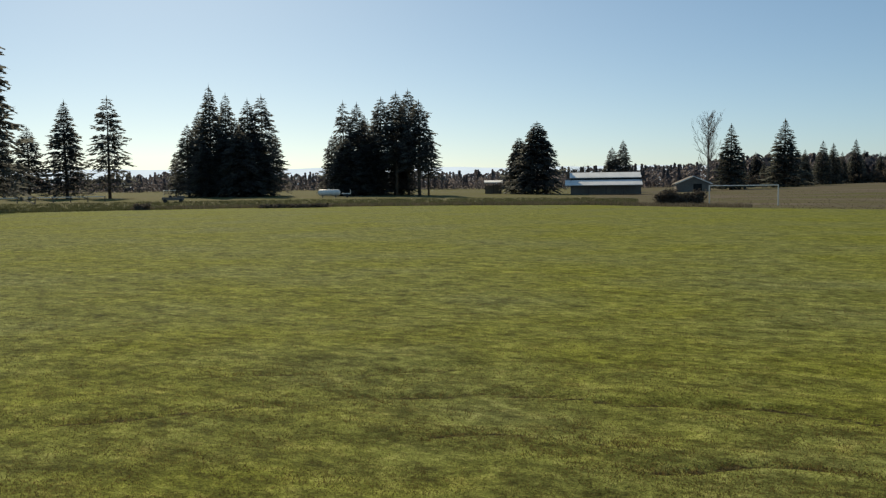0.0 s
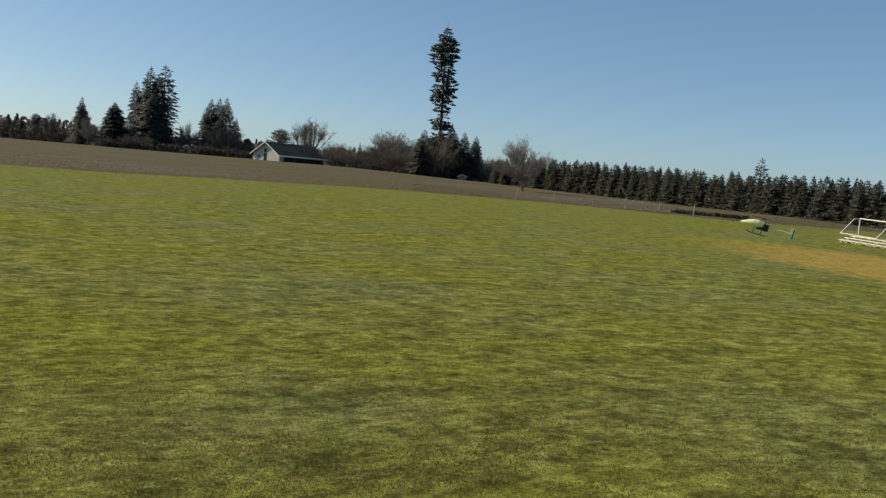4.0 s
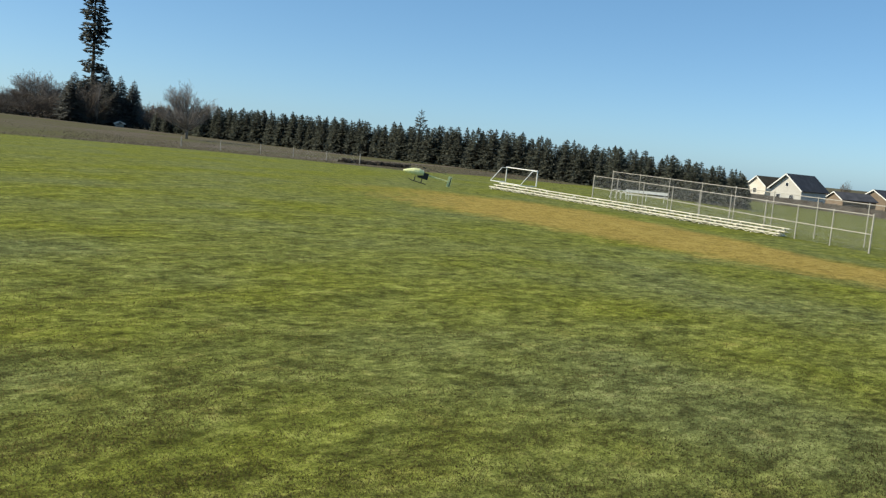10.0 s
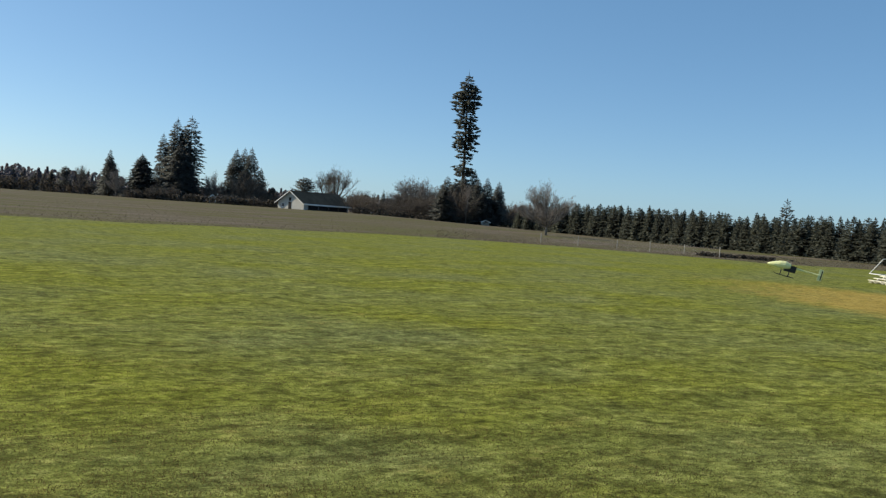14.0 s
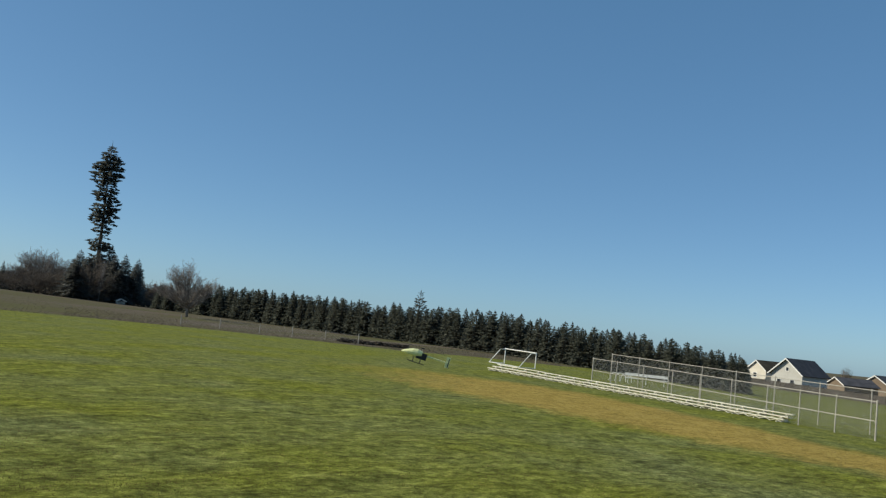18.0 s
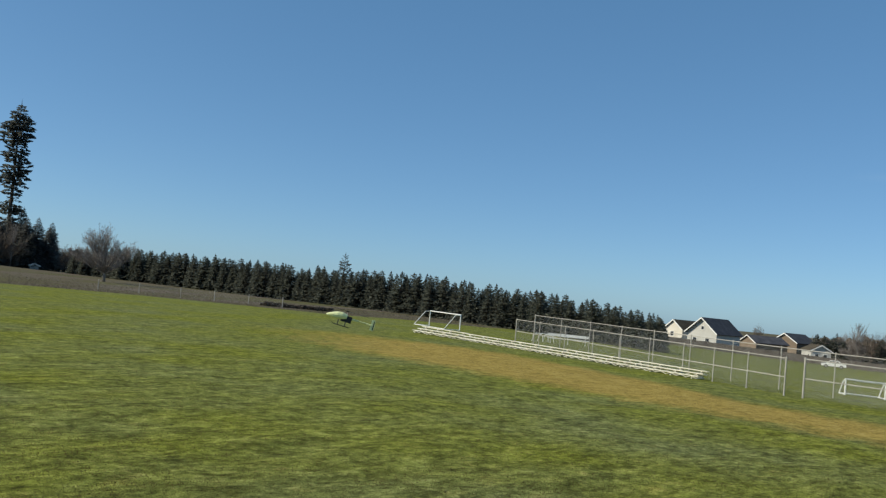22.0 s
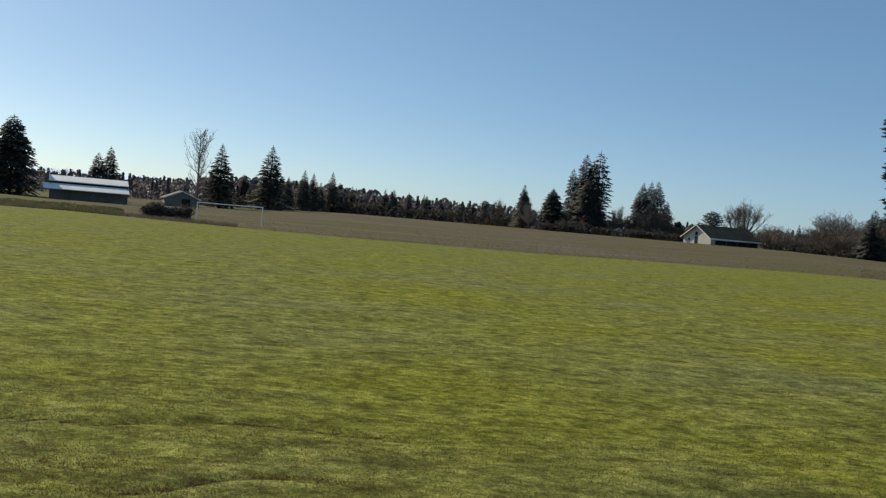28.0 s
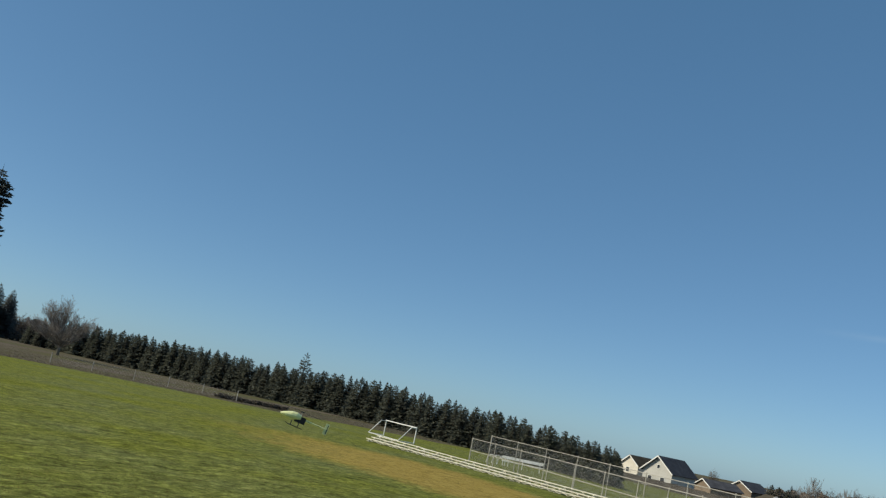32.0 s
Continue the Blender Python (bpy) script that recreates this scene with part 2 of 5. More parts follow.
    earth = ramp_col(math_node("ADD", math_node("MULTIPLY", noise_tex(2.2, 6), 0.4), math_node("MULTIPLY", noise_tex(17, 6, 0.72), 0.6)),
                     [(0.38, (0.1, 0.062, 0.03)), (0.46, (0.235, 0.155, 0.077)), (0.53, (0.32, 0.222, 0.117)), (0.63, (0.46, 0.345, 0.2))])
    # lighter and darker ripples: shading of mower ridges, put into the grass colour
    ridge_shade = N.new("ShaderNodeMapRange")
    ridge_shade.inputs["From Min"].default_value, ridge_shade.inputs["From Max"].default_value = 0.41, 0.57
    ridge_shade.inputs["To Min"].default_value, ridge_shade.inputs["To Max"].default_value = 0.56, 1.31
    L.new(noise_tex(2.0, 6, 0.88, (1.35, 0.85, -36)), ridge_shade.inputs["Value"])
    ridge_toned = N.new("ShaderNodeHueSaturation")
    L.new(ridge_shade.outputs[0], ridge_toned.inputs["Value"])
    L.new(grass, ridge_toned.inputs["Color"])
    grass = ridge_toned.outputs[0]
    zone = N.new("ShaderNodeAttribute")
    zone.attribute_name = "zone"
    sep = N.new("ShaderNodeSeparateColor")
    L.new(zone.outputs["Color"], sep.inputs[0])

    def edge(channel, n, ragged, soft):
        v = math_node("ADD", channel, math_node("MULTIPLY", math_node("SUBTRACT", n, 0.5), ragged))
        s = N.new("ShaderNodeMapRange")
        s.interpolation_type = "SMOOTHSTEP"
        s.inputs["From Min"].default_value, s.inputs["From Max"].default_value = 0.5 - soft, 0.5 + soft
        L.new(v, s.inputs["Value"])
        return s.outputs[0]

    col = mix_col(edge(sep.outputs[0], math_node("ADD", math_node("MULTIPLY", clump, 0.55), math_node("MULTIPLY", mid, 0.45)), 2.4, 0.45), grass, ochre)
    col = mix_col(edge(sep.outputs[1], clump, 1.4, 0.25), col, brown)
    col = mix_col(edge(sep.outputs[2], clump, 1.3, 0.05), col, earth)
    soil = ramp_col(tiny, [(0.35, (0.02, 0.017, 0.009)), (0.65, (0.07, 0.058, 0.03))])
    col = mix_col(edge(zone.outputs["Alpha"], small, 1.2, 0.15), col, soil)
    if blade:
        hs = N.new("ShaderNodeHueSaturation")
        lot = N.new("ShaderNodeNewGeometry").outputs["Random Per Island"]
        L.new(math_node("MULTIPLY_ADD", lot, 1.1, 1.95), hs.inputs["Value"])
        L.new(col, hs.inputs["Color"])
        col = hs.outputs[0]
    L.new(col, b.inputs["Base Color"])
    b.inputs["Roughness"].default_value = 0.9
    b.inputs["Specular IOR Level"].default_value = 0.02
    bp = N.new("ShaderNodeBump")
    bp.inputs["Strength"].default_value, bp.inputs["Distance"].default_value = 0.6, 0.1
    L.new(fine, bp.inputs["Height"])
    if blade:
        tr, ms = N.new("ShaderNodeBsdfTranslucent"), N.new("ShaderNodeMixShader")
        glow = N.new("ShaderNodeMix")
        glow.data_type, glow.blend_type = "RGBA", "MULTIPLY"
        glow.inputs[0].default_value, glow.inputs[7].default_value = 1.0, (1.12, 1.0, 0.6, 1)
        L.new(col, glow.inputs[6])
        L.new(glow.outputs[2], tr.inputs[0])
        ms.inputs[0].default_value = 0.5
        L.new(b.outputs[0], ms.inputs[1])
        L.new(tr.outputs[0], ms.inputs[2])
        L.new(ms.outputs[0], N["Material Output"].inputs[0])
        up = N.new("ShaderNodeNormal")
        up.outputs[0].default_value = (0, 0, 1)
        L.new(up.outputs[0], b.inputs["Normal"])
    else:
        L.new(bp.outputs[0], b.inputs["Normal"])
    return m


M_GROUND = ground_material()
M_TURF = ground_material("turf_blades", True)


# ---- mesh tools ----
class Shape:
    """Vertices and faces gathered into one mesh."""

    def __init__(self):
        self.v, self.f = [], []

    def face(self, *pts):
        n = len(self.v)
        self.v.extend(tuple(p) for p in pts)
        self.f.append(tuple(range(n, n + len(pts))))
        return self

    def box(self, c, s, m=None, chamfer=0.0):
        cx, cy, cz = c
        hx, hy, hz = (k / 2 for k in s)
        k = min(chamfer, hx * 0.8, hy * 0.8)
        if k > 0:
            ring = [(hx - k, -hy), (hx, -hy + k), (hx, hy - k), (hx - k, hy), (-hx + k, hy), (-hx, hy - k), (-hx, -hy + k), (-hx + k, -hy)]
        else:
            ring = [(hx, -hy), (hx, hy), (-hx, hy), (-hx, -hy)]
        pts = [Vector((cx + x, cy + y, cz + z)) for z in (-hz, hz) for x, y in ring]
        if m is not None:
            pts = [m @ p for p in pts]
        n, q = len(self.v), len(ring)
        self.v.extend(tuple(p) for p in pts)
        self.f.append(tuple(n + i for i in reversed(range(q))))
        self.f.append(tuple(n + q + i for i in range(q)))
        for i in range(q):
            j = (i + 1) % q
            self.f.append((n + i, n + j, n + q + j, n + q + i))
        return self

    def tube(self, pts, radii, sides=6, caps=True):
        pts = [Vector(p) for p in pts]
        n = len(self.v)
        for i, p in enumerate(pts):
            d = (pts[min(i + 1, len(pts) - 1)] - pts[max(i - 1, 0)]).normalized()
            a = d.cross(Vector((0, 0, 1)) if abs(d.z) < 0.95 else Vector((1, 0, 0))).normalized()
            c = d.cross(a)
            for k in range(sides):
                t = 2 * math.pi * k / sides
                self.v.append(tuple(p + (a * math.cos(t) + c * math.sin(t)) * radii[i]))
        for i in range(len(pts) - 1):
            for k in range(sides):
                j = (k + 1) % sides
                o = n + i * sides
                self.f.append((o + k, o + j, o + sides + j, o + sides + k))
        if caps:
            self.f.append(tuple(n + k for k in reversed(range(sides))))
            self.f.append(tuple(n + (len(pts) - 1) * sides + k for k in range(sides)))
        return self

    def rod(self, a, b, r, sides=6):
        return self.tube([a, b], [r, r], sides)

    def mesh(self, name, material, soft=False):
        me = bpy.data.meshes.new(name)
        me.from_pydata(self.v, [], self.f)
        me.materials.append(material)
        if soft:
            me.polygons.foreach_set("use_smooth", [True] * len(me.polygons))
        me.update()
        return me


def part(name, shape, material, parent, label="", soft=False):
    """One mesh object under a thing or under a part."""
    me = shape.mesh(name, material, soft) if isinstance(shape, Shape) else shape
    ob = new(name, me)
    ob.parent = parent
    if label:
        ob["label"] = label
    return ob


def thing(name, m, label, category, group=""):
    ob = new(name)
    ob.empty_display_size = 0.2
    ob.matrix_world = m if isinstance(m, Matrix) else Matrix.Translation(m)
    return tagged(ob, label, category, group)


def aim(p, q):
    """Pose at p with local x towards q, kept level."""
    return Matrix.Translation(p) @ Matrix.Rotation(math.atan2(q[1] - p[1], q[0] - p[0]), 4, "Z")


# ---- ground ----
INFIELD = [(114.0, 8.2), (115.4, 8.7), (122, 9.7), (126, 10.9), (123.2, 12.2), (125, 13.8), (131, 14.4), (138.5, 14.3), (150, 13.0), (165, 11), (172, 6.5), (150, 4.2), (131, 5.7), (124, 6.0), (120, 6.4), (117.4, 6.9)]
OCHRE_FAR = ([70, 74, 78, 85.3, 94, 99.4, 108.7, 114, 120.5, 127, 132], [50, 54, 52, 50, 48, 43, 35, 33, 32, 30.5, 29])
OCHRE_NEAR = ([70, 74.7, 80, 86, 92, 99.5, 107, 114.3, 120.7, 127, 132], [49.5, 46, 38, 34.5, 31.5, 29, 27.2, 25.6, 24.4, 25, 27])


def inside_dist(x, y, poly):
    best, inside = 1e9, False
    for (x0, y0), (x1, y1) in zip(poly, poly[1:] + poly[:1]):
        dx, dy = x1 - x0, y1 - y0
        t = max(0, min(1, ((x - x0) * dx + (y - y0) * dy) / (dx * dx + dy * dy)))
        best = min(best, math.hypot(x - x0 - t * dx, y - y0 - t * dy))
        if (y0 > y) != (y1 > y) and x < (x1 - x0) * (y - y0) / (y1 - y0) + x0:
            inside = not inside
    return best if inside else -best


INFIELD_XY = [tuple(spot(a, d)[:2]) for a, d in INFIELD]


RUTS = [(-8, 36, 9.95, 9.2), (-27, -9, 9.6, 9.35), (-16, 4, 10.9, 11.2), (12, 30, 7.3, 7.6), (-2, 14, 8.1, 8.0)]


def mow_edge(az):
    return ramp(az, [-90, -28, -10, 0, 10, 15, 21, 28, 41, 46, 51, 56, 62, 70, 76, 82, 86, 92, 98, 104, 180], [97, 101, 105, 104, 100, 91, 84, 80, 80, 86, 89, 96, 98, 98, 94, 90, 98, 110, 150, 185, 190])


def zones(x, y):
    d, az = math.hypot(x, y), bearing(x, y)
    o = 0.0
    if 70 < az < 131:
        n, f = ramp(az, *OCHRE_NEAR), ramp(az, *OCHRE_FAR)
        half = (f - n) / 2
        o = max(0.0, min(1.0, 0.5 + (half - abs(d - (n + f) / 2)) / 4.5)) * smooth((az - 72) / 20) * smooth((131 - az) / 6)
    if 126 < az < 134.5 and 18.6 < d < 29:
        o = max(o, 0.5 * smooth((az - 126.8) / 1.5) * smooth((134.3 - az) / 1.2) * smooth((d - 19) / 1.5))
    r = max(0.0, min(1.0, 0.5 + (d - mow_edge(az)) / 9.0))
    e = 0.0
    if d < 20:
        e = max(0.0, min(1.0, 0.5 + inside_dist(x, y, INFIELD_XY) / 0.7))
    k = 0.0
    if d < 14 and -34 < az < 48:
        for a0, a1, d0, d1 in RUTS:
            if a0 < az < a1:
                t = (az - a0) / (a1 - a0)
                c = d0 + (d1 - d0) * t + 0.12 * math.sin(az * 0.35)
                k = max(k, max(0.0, 1 - abs(d - c) / 0.11) * smooth(t * 8) * smooth((1 - t) * 8) * 0.8)
    return o, r * (0.56 if az < 8 else 0.56 + 0.44 * smooth((az - 8) / 8)), e, k


def wavy(x, y, scale, seed):
    """Smooth random relief from -1 to 1 at a given number of cells per metre, for whole arrays."""
    u, v = np.asarray(x, dtype=np.float64) * scale + 911.7, np.asarray(y, dtype=np.float64) * scale + 533.3
    i, j = np.floor(u).astype(np.int64), np.floor(v).astype(np.int64)
    fu, fv = u - i, v - j
    fu, fv = fu * fu * (3 - 2 * fu), fv * fv * (3 - 2 * fv)

    def corner(p, q):
        k = (p * 374761393 + q * 668265263 + seed * 1442695041) & 0xFFFFFFFF
        k = ((k ^ (k >> 13)) * 1274126177) & 0xFFFFFFFF
        return ((k ^ (k >> 16)) & 0xFFFF) / 32767.5 - 1.0

    lo = corner(i, j) * (1 - fu) + corner(i + 1, j) * fu
    hi = corner(i, j + 1) * (1 - fu) + corner(i + 1, j + 1) * fu
    return lo * (1 - fv) + hi * fv


def swell(x, y):
    """The same place in a frame whose first axis runs along the mower's swaths."""
    return 0.857 * x - 0.515 * y, 0.515 * x + 0.857 * y


def lumps(x, y, d):
    """Tussocks, hollows and low mower ridges of the turf."""
    u, v = swell(x, y)
    near, close = np.clip((60 - d) / 25, 0, 1), np.clip((32 - d) / 14, 0, 1)
    return (0.03 * wavy(x, y, 0.35, 1) + 0.024 * wavy(u * 0.35, v, 0.8, 2)
            + near * (0.024 * wavy(u * 0.3, v, 1.8, 3) + close * 0.014 * wavy(u * 0.5, v, 3.6, 4)))


def build_ground():
    radii = [0.0, 2.0, 3.2, 4.2]
    while radii[-1] < 4600:
        r = radii[-1]
        radii.append(r * (1.012 if r < 14 else 1.018 if r < 260 else 1.12))
    angles, a = [], -180.0
    while a < 180:
        angles.append(a)
        a += 0.45 if -42 <= a < 160 else 5.0
    nr, na = len(radii), len(angles)
    verts, cols = [(0, 0, 0)], [(0, 0, 0, 0)]
    for r in radii[1:]:
        for a in angles:
            x, y = r * math.sin(radians(a)), r * math.cos(radians(a))
            z = ground_z(x, y)
            o, g, e, k = zones(x, y)
            if r < 60:
                z += float(lumps(x, y, r)) * (1 - 0.7 * e) - 0.03 * smooth(e * 2 - 0.5) - 0.06 * k
            verts.append((x, y, z))
            cols.append((o, g, e, k))
    faces = [(0, 1 + (k + 1) % na, 1 + k) for k in range(na)]
    for i in range(nr - 2):
        for k in range(na):
            j = (k + 1) % na
            p, q = 1 + i * na, 1 + (i + 1) * na
            faces.append((p + k, p + j, q + j, q + k))
    me = bpy.data.meshes.new("ground")
    me.from_pydata(verts, [], faces)
    att = me.attributes.new("zone", "FLOAT_COLOR", "POINT")
    att.data.foreach_set("color", np.array(cols, dtype=np.float32).ravel())
    me.materials.append(M_GROUND)
    me.polygons.foreach_set("use_smooth", [True] * len(me.polygons))
    me.update()
    tagged(new("ground", me), "mown sports field with dry ochre strip, bare infield earth and brown pasture", "ground", kind="structure")


build_ground()


# ---- conifers ----
def conifer_shapes(seed, h, radius, profile, levels, boughs, low=0.06, droop=0.35, fill=1.0, gaps=0.0, lean=0.0, trunk_r=None, wmax=0.62, thin=0.62):
    """Trunk and crown of one conifer: whorls of drooping boughs, each a spine with side sprays."""
    rng = random.Random(seed)
    crown, trunk = Shape(), Shape()
    tr = trunk_r or 0.011 * h + 0.08
    bend = [(lean * t * t * h, 0.004 * h * math.sin(5 * t + seed), t * h * 0.985) for t in (0, 0.25, 0.5, 0.75, 1.0)]
    trunk.tube(bend, [tr, tr * 0.8, tr * 0.58, tr * 0.33, tr * 0.06], 7)

    def axis(t):
        return Vector((lean * t * t * h, 0.004 * h * math.sin(5 * t + seed), t * h))

    for i in range(levels):
        t = low + (1 - low) * max(0.0, (i + rng.uniform(-0.3, 0.3)) / levels) ** 0.8
        t = min(0.99, max(low, t))
        if gaps and t < 0.82 and rng.random() < gaps:
            continue
        reach = radius * profile(t)
        base = axis(t)
        turn = rng.uniform(0, 6.28)
        for k in range(boughs):
            if rng.random() < 0.08:
                continue
            a = turn + 6.283 * k / boughs + rng.uniform(-0.35, 0.35)
            base = axis(min(0.985, max(low, t + rng.uniform(-0.8, 0.8) * (1 - low) / levels)))
            r = reach * rng.choice((rng.uniform(0.55, 0.85), rng.uniform(0.8, 1.05), rng.uniform(0.85, 1.2)))
            out, side = Vector((math.cos(a), math.sin(a), 0)), Vector((-math.sin(a), math.cos(a), 0))
            fall = droop * rng.uniform(0.5, 1.4)
            tip_up = rng.uniform(0.0, 0.22)

            def at(s):
                return base + out * (r * s) + Vector((0, 0, r * (0.16 * s - fall * s * s + tip_up * s ** 4)))

            n = max(4, min(9, int(2 + r * 1.7 * fill)))
            w = max(0.2, min(wmax, r * 0.3)) * thin
            for j in range(n):
                s = 0.12 + 0.88 * (j + rng.random()) / n
                p = at(s)
                for sg in (-1, 1):
                    ln = (0.3 + 0.75 * (1 - s)) * min(r, 2.4) * 0.55 * rng.uniform(0.6, 1.25)
                    tilt = rng.uniform(-0.9, 0.45)
                    tip = p + side * (sg * ln * math.cos(tilt)) + out * (ln * 0.55) + Vector((0, 0, ln * math.sin(tilt) * 0.7 - 0.1 * ln))
                    d = (tip - p)
                    perp = d.cross(Vector((rng.uniform(-0.7, 0.7), rng.uniform(-0.7, 0.7), 1))).normalized() * (w * rng.uniform(0.5, 1.0))
                    mid = p + d * 0.55
                    crown.face(p, mid + perp * 0.6, tip, mid - perp * 0.6)
            tip = at(1.08)
            q = at(0.7)
            up = Vector((0, 0, 1)) * w * 0.4
            crown.face(q + up, tip, q - up * 1.4)
    top = axis(1.0)
    for k in range(5):
        a = k * 1.26
        o = Vector((math.cos(a), math.sin(a), 0)) * 0.12
        crown.face(top + Vector((0, 0, 0.03 * h)), top + o - Vector((0, 0, 0.035 * h)), top - o * 0.3 - Vector((0, 0, 0.04 * h)))
    return trunk, crown


def cone(p=1.0, base=1.0):
    return lambda t: (1 - t) ** p * base + 0.03


def column(t):
    return (0.8 + 0.13 * math.sin(23 * t + 1) + 0.1 * math.sin(41 * t)) * min(1, (1.03 - t) * 6) * min(1, 0.62 + 0.5 * t)


def rounded(t):
    return math.sin(math.pi * min(1, 0.12 + 0.86 * t)) ** 0.75


PROTO = {}


def conifer_proto(key, name, material, label, category, *args, **kw):
    trunk, crown = conifer_shapes(*args, **kw)
    PROTO[key] = (name, trunk.mesh("trunk", M_BARK, True), crown.mesh("crown", material), args[1], label, category)


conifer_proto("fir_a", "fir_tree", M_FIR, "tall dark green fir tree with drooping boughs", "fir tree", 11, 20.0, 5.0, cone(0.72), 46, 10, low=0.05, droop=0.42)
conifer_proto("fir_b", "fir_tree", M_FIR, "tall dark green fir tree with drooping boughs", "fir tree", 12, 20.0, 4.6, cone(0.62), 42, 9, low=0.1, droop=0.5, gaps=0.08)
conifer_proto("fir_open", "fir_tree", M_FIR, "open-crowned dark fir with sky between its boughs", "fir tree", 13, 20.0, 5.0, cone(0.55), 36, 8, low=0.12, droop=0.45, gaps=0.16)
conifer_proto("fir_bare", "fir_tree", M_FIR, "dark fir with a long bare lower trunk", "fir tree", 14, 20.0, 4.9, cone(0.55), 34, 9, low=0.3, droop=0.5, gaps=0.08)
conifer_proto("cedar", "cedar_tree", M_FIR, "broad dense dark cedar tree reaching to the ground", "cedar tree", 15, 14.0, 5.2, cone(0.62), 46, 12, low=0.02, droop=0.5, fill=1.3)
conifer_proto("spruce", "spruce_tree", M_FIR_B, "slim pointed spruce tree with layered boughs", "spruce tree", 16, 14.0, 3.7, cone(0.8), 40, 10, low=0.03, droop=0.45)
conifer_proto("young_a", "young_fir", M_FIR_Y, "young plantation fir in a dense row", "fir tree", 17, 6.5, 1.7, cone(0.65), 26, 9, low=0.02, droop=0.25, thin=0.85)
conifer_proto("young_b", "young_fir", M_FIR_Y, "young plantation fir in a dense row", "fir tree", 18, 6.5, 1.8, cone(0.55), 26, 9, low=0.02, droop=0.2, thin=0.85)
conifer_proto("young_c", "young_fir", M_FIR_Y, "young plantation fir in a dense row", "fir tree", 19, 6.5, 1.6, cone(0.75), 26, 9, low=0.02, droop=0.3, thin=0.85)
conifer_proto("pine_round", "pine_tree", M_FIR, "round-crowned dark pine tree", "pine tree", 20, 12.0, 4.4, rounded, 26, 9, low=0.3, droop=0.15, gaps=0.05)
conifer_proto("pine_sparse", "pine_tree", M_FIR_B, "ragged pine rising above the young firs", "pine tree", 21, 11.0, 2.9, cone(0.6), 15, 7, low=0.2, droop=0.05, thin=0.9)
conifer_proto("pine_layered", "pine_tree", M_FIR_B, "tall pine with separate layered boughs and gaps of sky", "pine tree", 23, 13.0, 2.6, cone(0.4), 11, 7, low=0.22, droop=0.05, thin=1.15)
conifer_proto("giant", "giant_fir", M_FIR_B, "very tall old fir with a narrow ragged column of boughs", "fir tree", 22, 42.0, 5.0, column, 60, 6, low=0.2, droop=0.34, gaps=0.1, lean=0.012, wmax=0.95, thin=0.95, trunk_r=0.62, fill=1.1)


def plant(key, az, d, h, width=1.0, turn=None, group=""):
    """One tree at a bearing and distance, h metres tall."""
    name, tm, cm, h0, label, cat = PROTO[key]
    s = h / h0
    ob = thing(name, Matrix.Translation(spot(az, d, -0.05)) @ Matrix.Rotation(random.uniform(0, 6.28) if turn is None else turn, 4, "Z") @ Matrix.Diagonal((s * width, s * width, s, 1)), label, cat, group)
    part("trunk", tm, None, ob)
    part("crown", cm, None, ob)
    return ob


def top_h(az, d, el):
    """Height of a thing at (az, d) whose top stands el degrees above eye level."""
    return EYE + d * math.tan(radians(el * SPAN)) - spot(az, d).z


# ---- bare trees ----
def twig_fan(s, rng, pts, r, n, ln, spread, up):
    """Side twigs along a bent branch, each with a few finer ones."""
    for k in range(n):
        t = (k + rng.random()) / n * 0.85 + 0.15
        f = t * (len(pts) - 1)
        a = min(int(f), len(pts) - 2)
        p = pts[a].lerp(pts[a + 1], f - a)
        d = (pts[a + 1] - pts[a]).normalized()
        o = Vector((rng.uniform(-1, 1), rng.uniform(-1, 1), rng.uniform(-0.4, 0.8)))
        nd = (d + (o - d * o.dot(d)).normalized() * spread + Vector((0, 0, up))).normalized()
        m = ln * rng.uniform(0.6, 1.1) * (1.15 - 0.6 * t)
        e = p + nd * m
        s.tube([p, p.lerp(e, 0.5) + Vector((0, 0, 0.03 * m)), e], [r, r * 0.7, r * 0.35], 3, caps=False)
        for c in range(5):
            q = p.lerp(e, 0.25 + 0.7 * rng.random())
            o2 = Vector((rng.uniform(-1, 1), rng.uniform(-1, 1), rng.uniform(-0.3, 1)))
            s.tube([q, q + (nd + o2 * 0.8).normalized() * m * 0.5], [r * 0.5, r * 0.25], 3, caps=False)


def poplar_shapes(seed, h):
    """Straight leader with upright limbs all the way up."""
    rng = random.Random(seed)
    trunk, twigs = Shape(), Shape()
    trunk.tube([(0, 0, 0), (0.05, 0, h * 0.3), (-0.05, 0.05, h * 0.65), (0, 0, h * 0.97)], [0.24, 0.19, 0.11, 0.02], 7)
    for i in range(46):
        t = 0.16 + 0.8 * (i + rng.random()) / 46
        a = rng.uniform(0, 6.28)
        ln = h * 0.3 * math.sin(math.pi * min(1, 0.25 + 0.72 * (1 - t))) * min(1.0, 0.22 + 2.6 * (1 - t)) * rng.uniform(0.7, 1.1)
        o = Vector((math.cos(a), math.sin(a), 0))
        p = Vector((0, 0, t * h))
        pts = [p, p + (o * 0.42 + Vector((0, 0, 0.45))) * ln * 0.6, p + (o * 0.55 + Vector((0, 0, 1.0))) * ln]
        twigs.tube(pts, [0.06, 0.04, 0.015], 4, caps=False)
        twig_fan(twigs, rng, pts, 0.02, 11, ln * 0.38, 0.7, 0.45)
    return trunk, twigs


